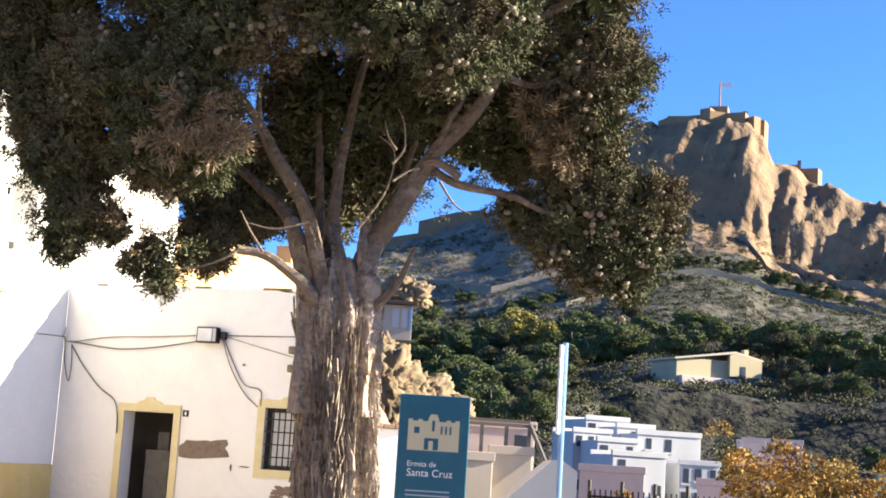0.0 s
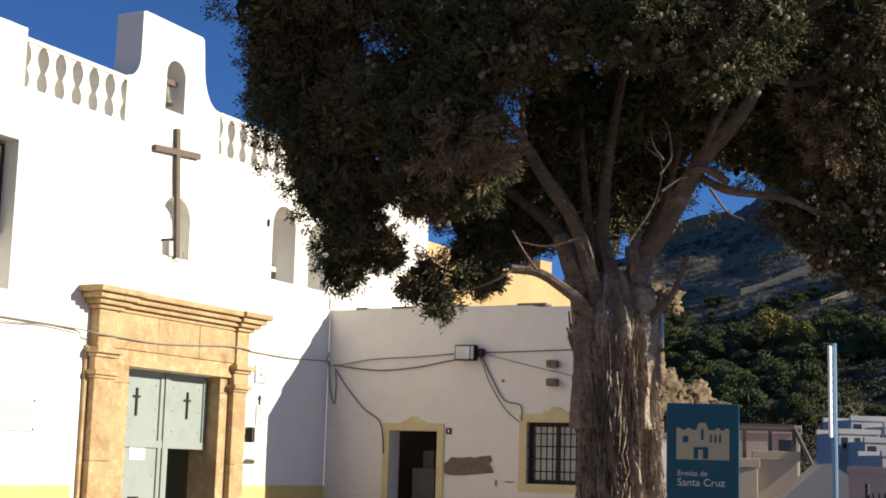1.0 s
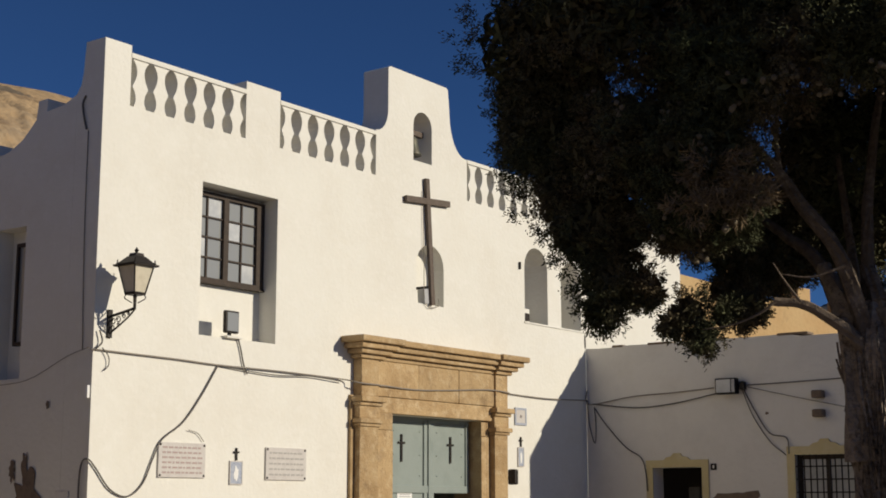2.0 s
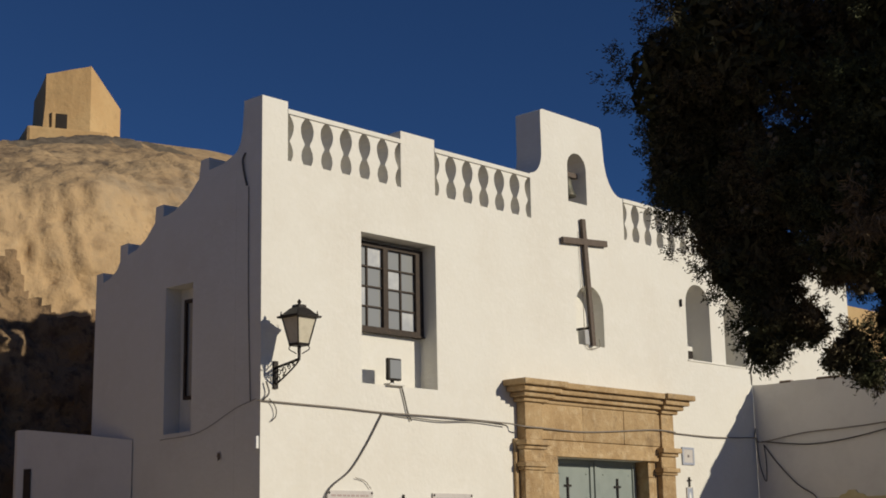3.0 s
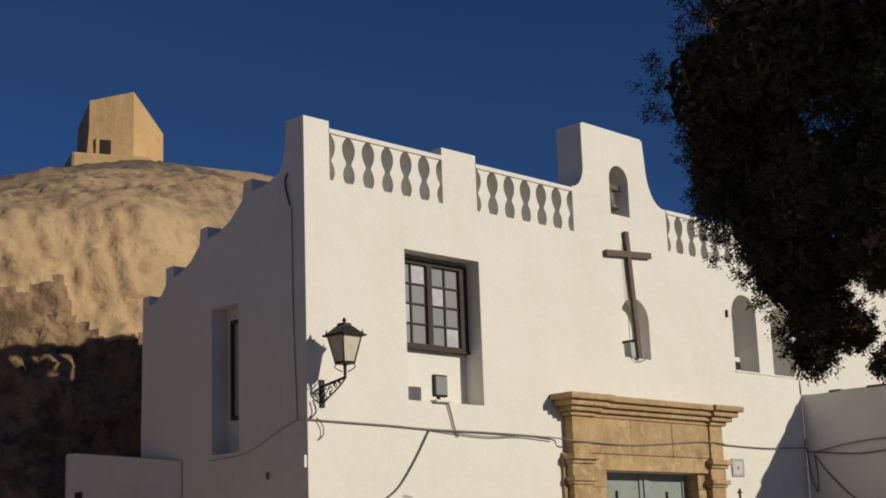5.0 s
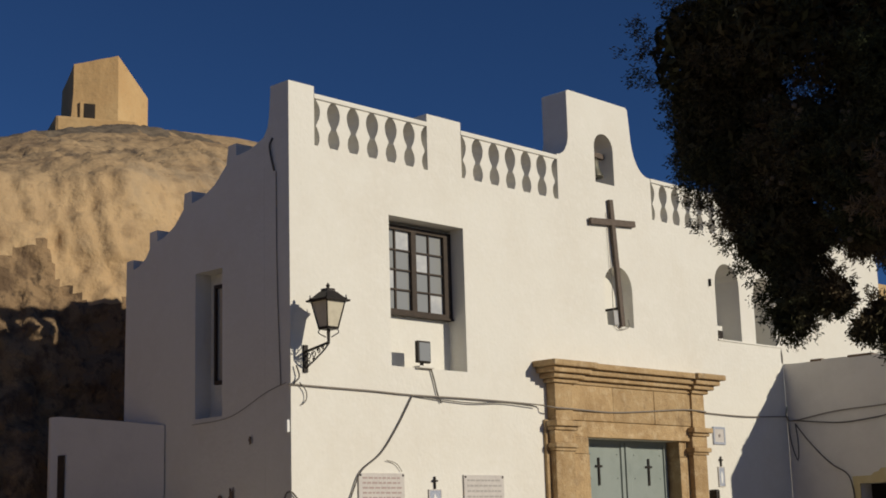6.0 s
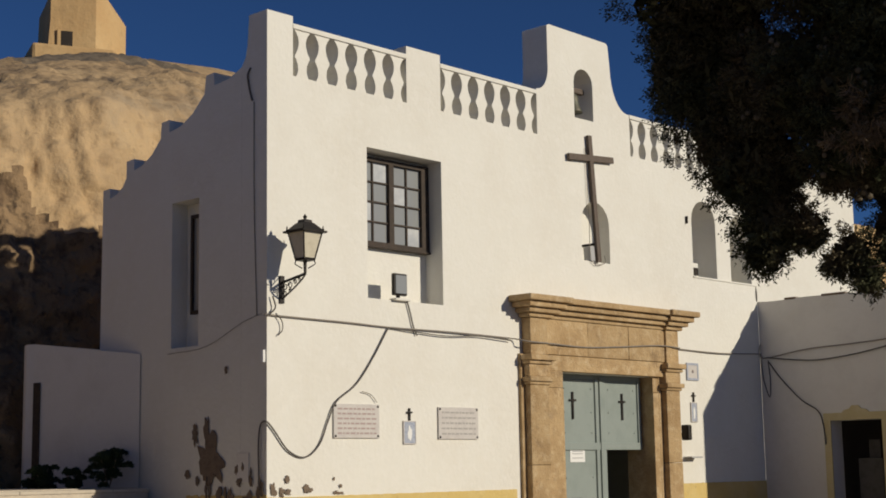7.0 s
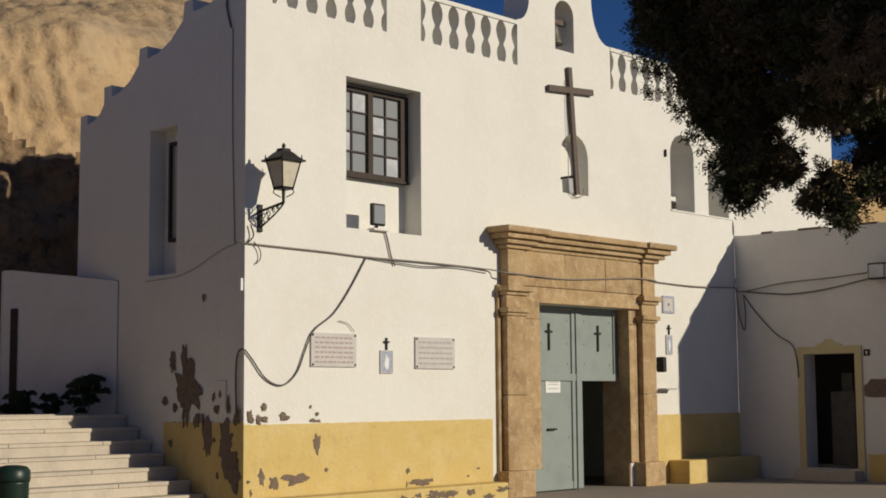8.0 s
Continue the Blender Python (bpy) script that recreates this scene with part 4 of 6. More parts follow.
cable([(-0.03, 0.05, 3.72), (-0.03, 0.5, 3.62), (-0.03, 1.3, 3.35), (-0.03, 2.2, 3.30)], 0.005, m="cable_w", label="thin painted cable on the side wall")
conduit = tagged(link_mesh("conduit_stub", boxm(-0.05, -0.005, 0.02, 0.07, 3.05, 3.22, 0.01), M["paper"]), "short white plastic conduit on the corner", "conduit")

# ledges along the foot of the facade
ledge = tagged(link_mesh("stone_ledge", boxm(0.03, 5.0, -0.40, -0.04, -0.25, 0.27, 0.03), M["ochre"]), "low worn masonry ledge painted ochre along the wall", "ledge")
for k in range(14):
    cx, cz = rf.uniform(2.6, 4.9), rf.uniform(0.06, 0.2)
    bm = prism(blob_outline(cx, cz, rf.uniform(0.03, 0.16), rf.uniform(0.015, 0.05), 18, 0.5, k * 2.3), [], lambda u, v, d: (u, -0.403 - 0.0006 * k + d, v), 0.008)
    part("stain", bm, M["render"], ledge, "brown worn stain")
tagged(link_mesh("masonry_bench", boxm(10.02, 12.52, -0.46, -0.016, -0.25, 0.42, 0.025), M["ochre"]), "ochre painted masonry bench against the facade", "bench")


# ---- annex house ----
AX = 12.535
annex = thing("annex_house", "low whitewashed house with yellow framed door and window", "house", (AX, -3, 0))


def apart(name, bm, m, parent=None, label=""):
    o = part(name, bm, m, parent or annex, label)
    if parent is None:
        o.location = (-AX, 3, 0)
    return o


wallA = lambda u, v, d: (AX + d, u, v)
top = [(y, 4.75 + 0.03 * noise.noise(Vector((y * 1.3, 0, 0))) - (0.05 if y < -4.5 else 0)) for y in np.linspace(-5.85, 0.0, 24)]
D0, D1, DT = -2.50, -1.46, 2.36
bm = prism([(-5.85, -0.3), *top, (0.0, -0.3)], [rect(D0, D1, 0.22, DT), rect(-5.50, -4.36, 1.42, 2.55)], wallA, 0.4)
apart("front_wall", bm, M["white2"])
apart("back_wall", prism([(AX + 0.4, -5.84), (AX + 0.6, -5.84), (AX + 3.6, -0.3), (AX + 3.6, 0.0), (AX + 3.3, 0.0)], [], lambda u, v, d: (u, v, -0.3 + d), 5.0), M["white2"])
apart("roof", prism([(AX + 0.38, -5.8), (AX + 0.5, -5.8), (AX + 3.4, -0.02), (AX + 0.38, -0.02)], [], lambda u, v, d: (u, v, 4.5 + d), 0.12), M["tile"])
# near-black sheets give the unlit look behind door and window
apart("room_back", boxm(AX + 1.5, AX + 1.6, -3.6, -0.1, 0, 4.0), M["dark"], label="room wall coloured near-black for the unlit room")
apart("room_back", boxm(AX + 0.42, AX + 0.46, -5.6, -3.6, 0, 4.0), M["dark"], label="room wall coloured near-black for the unlit room")
apart("room_floor", boxm(AX + 0.02, AX + 1.5, -3.6, -0.1, 0.1, 0.22), M["paving"])
for y, w in ((-0.6, 0.25), (-1.4, 0.5), (-2.7, 0.35), (-4.1, 0.6)):
    apart("coping_stone", boxm(AX - 0.01, AX + 0.3, y - w, y, 4.73, 4.78, 0.02), M["render"])


def yellow_frame(y0, y1, z0, z1, w, sill):
    """Painted band round an opening, with a small crest."""
    c = (y0 + y1) / 2
    outer = [(y0 - w, z0 - (w if sill else 0)), (y1 + w, z0 - (w if sill else 0)), (y1 + w, z1 + w)]
    outer += [(c + 0.28, z1 + w), (c + 0.22, z1 + w + 0.05), (c + 0.12, z1 + w + 0.07), (c + 0.07, z1 + w + 0.13), (c - 0.07, z1 + w + 0.13), (c - 0.12, z1 + w + 0.07), (c - 0.22, z1 + w + 0.05), (c - 0.28, z1 + w)]
    outer += [(y0 - w, z1 + w)]
    if sill:
        return prism(outer, [rect(y0, y1, z0, z1)], lambda u, v, d: (AX - 0.03 + d, u, v), 0.034)
    outer = [(y1, z0), (y1 + w, z0)] + outer[2:] + [(y0 - w, z0), (y0, z0), (y0, z1), (y1, z1)]
    return prism(outer, [], lambda u, v, d: (AX - 0.03 + d, u, v), 0.034)


apart("door_frame", yellow_frame(D0, D1, -0.05, DT, 0.14, False), M["ochre2"], label="faded yellow painted door frame")
apart("window_frame", yellow_frame(-5.50, -4.36, 1.42, 2.55, 0.15, True), M["ochre2"], label="faded yellow painted window frame")
apart("door_step", boxm(AX - 0.35, AX + 0.1, D0 - 0.1, D1 + 0.1, -0.2, 0.2, 0.02), M["step"])
apart("inner_board", boxm(AX + 0.5, AX + 0.56, D1 - 0.75, D1 - 0.25, 0.25, 1.65, 0.02), M["wood2"], label="pale board leaning inside")
apart("inner_board", boxm(AX + 0.7, AX + 0.76, D1 - 0.62, D1 - 0.38, 0.25, 2.0, 0.02), M["wood2"], label="pale board leaning inside")
w = apart("window", prism(rect(-5.50, -4.36, 1.42, 2.55), [rect(-5.42, -4.97, 1.50, 2.47), rect(-4.89, -4.44, 1.50, 2.47)], lambda u, v, d: (AX + 0.12 + d, u, v), 0.06), M["wood"], label="barred wooden window with pale curtains")
for y0, y1 in ((-5.42, -4.97), (-4.89, -4.44)):
    part("pane", boxm(AX + 0.15, AX + 0.16, y0, y1, 1.50, 2.47), M["milkpane"], w)
for i in range(10):
    y = -5.45 + i * 0.117
    part("bar", boxm(AX + 0.02, AX + 0.04, y - 0.01, y + 0.01, 1.42, 2.55), M["iron"], w)
for z in (1.65, 1.88, 2.11, 2.34):
    part("bar", boxm(AX + 0.015, AX + 0.045, -5.5, -4.36, z - 0.012, z + 0.012), M["iron"], w)
ragged = [(-2.67, 1.56), (-2.66, 1.75), (-2.74, 1.80), (-2.80, 1.87), (-3.02, 1.865), (-3.22, 1.885), (-3.30, 1.87), (-3.42, 1.90), (-3.62, 1.92), (-3.66, 1.83), (-3.60, 1.76), (-3.66, 1.70), (-3.70, 1.60), (-3.55, 1.585), (-3.3, 1.56), (-3.05, 1.535), (-2.9, 1.53), (-2.75, 1.54)]
apart("bare_patch", prism(ragged, [], lambda u, v, d: (AX - 0.012 + d, u, v), 0.01), M["render"], label="bare brown patch of fallen plaster")
for i, (cy, cz, ry, rz) in enumerate(((-4.85, 1.05, 0.25, 0.08), (-4.70, 0.92, 0.14, 0.05), (-5.2, 0.95, 0.2, 0.1), (-3.75, 1.40, 0.02, 0.06), (-4.0, 1.44, 0.10, 0.012), (-3.85, 3.32, 0.03, 0.025))):
    apart("bare_patch", prism(blob_outline(cy, cz, ry, rz, 20, 0.4, i * 2.2 + 1), [], lambda u, v, d: (AX - 0.012 + d, u, v), 0.01), M["render"])
up = [(y, 0.5 + 0.02 * noise.noise(Vector((y * 3, 2, 0)))) for y in np.linspace(-5.85, D0 - 0.2, 20)]
apart("base_band", prism([(-5.85, -0.2), *up, (D0 - 0.2, -0.2)], [], lambda u, v, d: (AX - 0.016 + d, u, v), 0.013), M["ochre"])
num = tagged(link_mesh("number_plate", boxm(AX - 0.015, AX, -2.80, -2.68, 2.30, 2.42, 0.004), M["iron"]), "small dark plate beside the house door", "wall plate")
part("bar", boxm(AX - 0.019, AX - 0.0155, -2.755, -2.725, 2.33, 2.39), M["paper"], num)
for z in (3.62, 3.28):
    tagged(link_mesh("protruding_stone", boxm(AX - 0.18, AX + 0.02, -4.98, -4.78, z - 0.07, z + 0.07, 0.03), M["render"]), "rough dark stone jutting from the annex wall", "stone")

fl = thing("floodlight", "large grey metal floodlight mounted on the annex wall", "floodlight", (AX, -3.12, 3.84))
part("housing", boxm(-0.22, -0.06, -0.22, 0.20, -0.15, 0.15, 0.02), M["iron"], fl)
part("lens", boxm(-0.235, -0.22, -0.12, 0.17, -0.12, 0.12, 0.004), M["milkpane"], fl)
part("side_panel", boxm(-0.232, -0.22, -0.20, -0.14, -0.12, 0.12), M["plastic_grey"], fl)
part("bracket", boxm(-0.06, 0.0, -0.05, 0.05, -0.05, 0.05), M["iron"], fl)
part("gear_box", boxm(-0.12, 0.0, -0.34, -0.24, -0.07, 0.08, 0.01), M["iron"], fl)

WX = AX - 0.03
cable([(12.49, -0.03, 3.70), (WX, -0.16, 3.62), (WX, -1.04, 3.74), (WX, -2.0, 3.78), (WX, -2.82, 3.83)], 0.012, m="cable_w", label="pale painted cable along the annex wall")
cable([(WX, -0.16, 3.63), (WX, -0.81, 3.55), (WX, -1.3, 3.52), (WX, -2.02, 3.58), (WX, -2.85, 3.72)], 0.013)
cable([(WX, -0.19, 3.56), (WX, -0.47, 3.19), (WX, -0.88, 2.77), (WX, -1.21, 2.56), (WX - 0.02, -1.32, 2.3), (WX - 0.02, -1.35, 1.92)], 0.012)
cable([(WX, -0.03, 3.9), (WX - 0.03, -0.02, 3.75), (WX, -0.03, 3.62), (WX, -0.08, 3.18), (WX, -0.19, 2.86), (WX, -0.22, 3.19), (WX, -0.19, 3.57)], 0.010)
cable([(WX, -3.40, 3.80), (WX, -3.64, 3.34), (WX, -3.9, 2.95), (WX, -4.22, 2.86), (WX, -4.26, 2.57)], 0.011)
cable([(WX, -3.38, 3.78), (WX, -3.58, 3.28), (WX, -3.9, 2.80), (WX, -4.2, 2.55)], 0.009)
cable([(WX, -3.35, 3.85), (WX, -4.2, 3.86), (WX, -5.8, 3.90)], 0.011)
cable([(WX, -3.4, 3.84), (WX, -4.3, 3.62), (WX, -5.6, 3.32)], 0.008, m="cable_w", label="thin pale wire on the annex wall")
cable([(WX, 0.0, 4.75), (WX - 0.02, -0.02, 4.9), (WX, 0.02, 5.1)], 0.012)

# upper white house set back behind, with its air conditioner
uh = thing("upper_house", "white rendered upper house set back above the annex roof", "house", (15, 2.0, 0))
part("wall", boxm(-2.45, 5.4, -0.1, 2.5, -0.3, 8.3, 0.02), M["white"], uh)
ac = thing("air_conditioner", "white air conditioner unit on the shaded terrace", "air conditioner", (13.0, 0.85, 5.08))
part("casing", boxm(-0.32, 0.32, -0.14, 0.14, 0.0, 0.5, 0.02), M["plastic_grey"], ac)
g = part("fan_grille", lathe([(0.19, 0), (0.19, 0.02), (0.15, 0.03), (0.03, 0.035)], 18), M["iron"], ac)
g.rotation_euler, g.location = (radians(90), 0, 0), (0.06, -0.14, 0.25)

# ochre wall with stepped battlements beyond
bw = thing("ochre_wall", "sunlit ochre rendered wall with stepped battlements", "wall", (24, 2.5, 0))
o2 = [(-7, -1), (9, -1), (9, 7.2), (6.4, 7.2), (6.4, 7.75), (5.9, 7.75), (5.9, 7.3), (4.2, 7.3), (4.2, 7.95), (3.6, 7.95), (3.6, 7.4), (1.4, 7.5), (1.4, 8.2), (0.8, 8.2), (0.8, 7.6), (-7, 8.1)]
part("wall_face", prism(o2, [], lambda u, v, d: (u, d - 0.2 * u, v), 0.5), M["wallrock"], bw)

# ---- steps beside the chapel ----
stairs = thing("steps", "flight of pale worn stone steps climbing beside the chapel", "steps", (-4, 0, 0), kind="structure")
for i in range(8):
    zt, y0 = 0.135 + 0.1785 * i, 0.49 + 0.306 * i
    x = -8.0
    while x < -0.03:
        L = min(random.uniform(1.1, 1.7), -0.025 - x)
        if -0.03 - (x + L) < 0.4:
            L = -0.025 - x
        t = part("tread", boxm(x + 4.003, x + L + 3.997, y0 - 0.02, y0 + 0.34, zt - 0.05 + random.uniform(-0.003, 0.003), zt, 0.008), M["step"], stairs)
        x += L
    part("riser", boxm(-4, 3.97, y0, y0 + 0.31, zt - 0.26, zt - 0.05), M["step"], stairs)
part("landing", boxm(-8, 3.97, 2.9, 6.5, 0.6, 1.40), M["step"], stairs)
tagged(link_mesh("step_block", boxm(-5.2, -2.75, 2.9, 3.4, 1.38, 1.52, 0.02), M["step"]), "pale stone kerb block at the head of the steps", "kerb")
out = thing("outbuilding", "small whitewashed outbuilding with a brown end door", "outbuilding", (0, 2.9, 1.3))
plan = [(-0.02, 0.0), (-0.64, 1.92), (-0.70, 2.04), (-0.68, 2.14), (-0.40, 2.2), (-0.02, 1.12)]
bm = prism(plan, [], lambda u, v, d: (u, v, d), 2.02)
# the top rises towards the rounded far end
for v in bm.verts:
    if v.co.z > 1:
        v.co.z += 0.03 + 0.13 * v.co.y - 0.22 * max(0.0, v.co.y - 1.95)
part("wall", bm, M["white2"], out)
part("door", prism([(-0.655, 1.90), (-0.635, 1.89), (-0.60, 1.78), (-0.62, 1.77)], [], lambda u, v, d: (u, v, 0.1 + d), 1.6), M["wood"], out, "brown wooden door")


bin_ = thing("litter_bin", "dark green plastic litter bin with rounded lid", "litter bin", (-4.16, -1.2, 0))
part("body", lathe([(0.15, 0), (0.17, 0.05), (0.175, 0.72), (0.18, 0.74)], 20), M["plastic_green"], bin_, smooth=True)
part("lid", lathe([(0.185, 0.74), (0.19, 0.78), (0.185, 0.86), (0.15, 0.90), (0.06, 0.915)], 20), M["plastic_green"], bin_, smooth=True)
st = link_mesh("boundary_stone", lathe([(0.20, 0), (0.21, 0.25), (0.17, 0.42), (0.09, 0.50), (0.03, 0.52)], 14), M["step"], True)
st.location = (-3.62, -1.0, 0)
tagged(st, "rounded pale stone bollard by the steps", "bollard")

# ---- information panel, sign post, fence ----
sg = thing("information_panel", "teal information panel with cream chapel drawing and white lettering", "sign", (3.515, -10.37, 0.08))
sg.rotation_euler = (0, 0, radians(-73))
part("board", boxm(-0.40, 0.40, -0.05, 0.05, 0.2, 2.385, 0.012), M["teal"], sg)
pic = [(-0.29, 1.76), (0.29, 1.76), (0.29, 2.11), (0.24, 2.11), (0.24, 2.09), (0.19, 2.09), (0.19, 2.11), (0.14, 2.11), (0.14, 2.09), (0.06, 2.09), (0.05, 2.13), (0.03, 2.17), (-0.04, 2.17), (-0.06, 2.13), (-0.07, 2.09), (-0.13, 2.09), (-0.13, 2.11), (-0.18, 2.11), (-0.18, 2.09), (-0.24, 2.09), (-0.24, 2.11), (-0.29, 2.11)]
part("drawing", prism(pic, [], lambda u, v, d: (u, -0.058 + d, v), 0.007), M["sandprint"], sg, "cream drawing of a chapel")
for x0, x1, z0, z1 in ((-0.10, 0.06, 1.77, 1.90), (-0.22, -0.16, 1.95, 2.02), (0.08, 0.10, 1.95, 2.04), (0.13, 0.15, 1.95, 2.04), (0.18, 0.20, 1.95, 2.04), (-0.02, 0.01, 1.98, 2.10)):
    part("dark_shape", boxm(x0, x1, -0.062, -0.0585, z0, z1), M["teal"], sg)
part("cream_shape", boxm(-0.05, 0.0, -0.066, -0.0625, 1.77, 1.87), M["sandprint"], sg)


def lettering(text, size, at, parent, m):
    c = bpy.data.curves.new("lettering", "FONT")
    c.body, c.size, c.extrude = text, size, 0.001
    c.materials.append(m)
    o = new("lettering", c)
    dg = bpy.context.evaluated_depsgraph_get()
    me = bpy.data.meshes.new_from_object(o.evaluated_get(dg))
    bpy.data.objects.remove(o)
    o = new("lettering", me)
    o.parent, o.location, o.rotation_euler = parent, at, (radians(90), 0, 0)
    return o


lettering("Ermita de", 0.085, (-0.28, -0.056, 1.58), sg, M["paper"])
lettering("Santa Cruz", 0.118, (-0.28, -0.056, 1.47), sg, M["paper"])
for i in range(4):
    part("text_bar", boxm(-0.28, 0.22, -0.056, -0.051, 1.30 - i * 0.05, 1.315 - i * 0.05), M["steel"], sg)

post = thing("sign_post", "slim blue post carrying a narrow white sign seen edge-on", "sign post", (6.1, -11.3, 0))
bm = bmesh.new()
tube(bm, [(0, 0, -1.0), (0, 0, 3.36)], [0.035, 0.035], 8)
part("pole", bm, M["bluesteel"], post)
bm = boxm(-0.30, 0.0, 0.02, 0.05, 2.18, 3.32, 0.004)
o = part("sign_board", bm, M["paper"], post, "narrow white sign board")
o.rotation_euler = (0, 0, radians(2))
o.location = (0.12, 0.0, 0)
for i in range(9):
    part("text_bar", boxm(-0.30 + 0.12, -0.04 + 0.12, 0.012, 0.018, 2.35 + i * 0.1, 2.38 + i * 0.1), M["steel"], post)

fence = thing("railing", "dark iron railing of thin bars at the square's edge", "railing", (7.4, -12, 0), kind="structure")
fy = np.linspace(0.55, -1.1, 24)
for i, y in enumerate(fy):
    x = 0.3 * abs(y - 0.55) * 0.8
    h = 1.50 if i % 6 else 1.62
    bm = bmesh.new()
    tube(bm, [(x, y, -0.3), (x, y, h)], [0.011 if i % 6 else 0.03] * 2, 6)
    part("bar" if i % 6 else "post", bm, M["iron"], fence)
for z in (0.2, 1.40):
    bm = bmesh.new()
    tube(bm, [(0, 0.55, z), (0.3 * 1.65 * 0.8, -1.1, z)], [0.018, 0.018], 6)
    part("rail", bm, M["iron"], fence)


# ---- the cypress ----
TB = Vector((-5.23, -12.5, 0.0))
TR = Vector((0.343, -0.939, 0.0))
TF = Vector((0.939, 0.343, 0.0))


def tp(r, u, f=0.0):
    """A point of the tree: to its broad side, height, depth."""
    return TR * r + TF * f + Vector((0, 0, u))


cyp = thing("cypress_tree", "old cypress with shaggy fluted trunk, dark crown and clusters of cones", "tree", TB)


def limb(pts, r0, r1, name="limb", m="bark", sides=16, ridge=0.45, seed=0.0):
    line = smooth_line(pts, 6)
    n = len(line)
    line = [p + Vector((noise.noise(p * 3 + Vector((seed, 0, 0))), noise.noise(p * 3 + Vector((0, seed, 5))), 0)) * 0.02 for p in line]
    bm = bmesh.new()
    tube(bm, line, [r0 + (r1 - r0) * (i / (n - 1)) ** 0.8 for i in range(n)], sides, 0.12, ridge, seed)
    return part(name, bm, M[m], cyp, smooth=False)


zs = np.linspace(-0.1, 2.72, 64)
line = [tp(0.05 * math.sin(z * 1.1) - 0.02 * z, z, 0) for z in zs]
rad = [0.182 + 0.12 * math.exp(-max(z, 0) * 2.2) + 0.05 * max(0, z - 2.1) - 0.55 * max(0, z - 2.48) for z in zs]
bm = bmesh.new()
tube(bm, line, rad, 96, 0.04, 0.26, 3.0)
part("trunk", bm, M["bark"], cyp)
# peeling strips of bark
sv, sf = [], []
for i in range(1900):
    a, z = random.uniform(0, 6.283), random.uniform(0.5, 2.25)
    L, w = random.uniform(0.08, 0.40), random.uniform(0.003, 0.010)
    tw = random.uniform(-0.25, 0.25)
    lift = random.choice((0.004, 0.006, 0.012, 0.03))
    b = len(sv)
    for k in range(4):
        t = k / 3
        zz = min(z + L * t, 2.85)
        rr = float(np.interp(zz, zs, rad)) * 1.04 + lift * (t if i % 2 else 1 - t) + 0.004
        aa = a + tw * t
        c = tp(0.05 * math.sin(zz * 1.1) - 0.02 * zz, zz, 0)
        o = TR * math.cos(aa) + TF * math.sin(aa)
        sd = TF * math.cos(aa) - TR * math.sin(aa)
        ww = w * (1 - abs(t - 0.5) * 1.3)
        sv += [c + o * rr + sd * ww, c + o * (rr + 0.010), c + o * rr - sd * ww]
    for k in range(3):
        q = b + k * 3
        sf += [(q, q + 1, q + 4, q + 3), (q + 1, q + 2, q + 5, q + 4)]
raw("bark_fibre", sv, sf, M["bark"], cyp)
cyp.children[-1]["kind"] = "stuff"

for k, (a, b) in enumerate(((-0.12, -0.19), (0.07, 0.18), (-0.02, -0.08), (0.10, 0.10), (-0.16, -0.29))):
    limb([tp(a, 1.9, -0.08), tp(a * 1.1, 2.4, -0.10), tp((a + b) / 2, 2.7, -0.06), tp(b * 1.1, 2.92, 0.08)], 0.085, 0.035, name="stem", seed=40 + k)
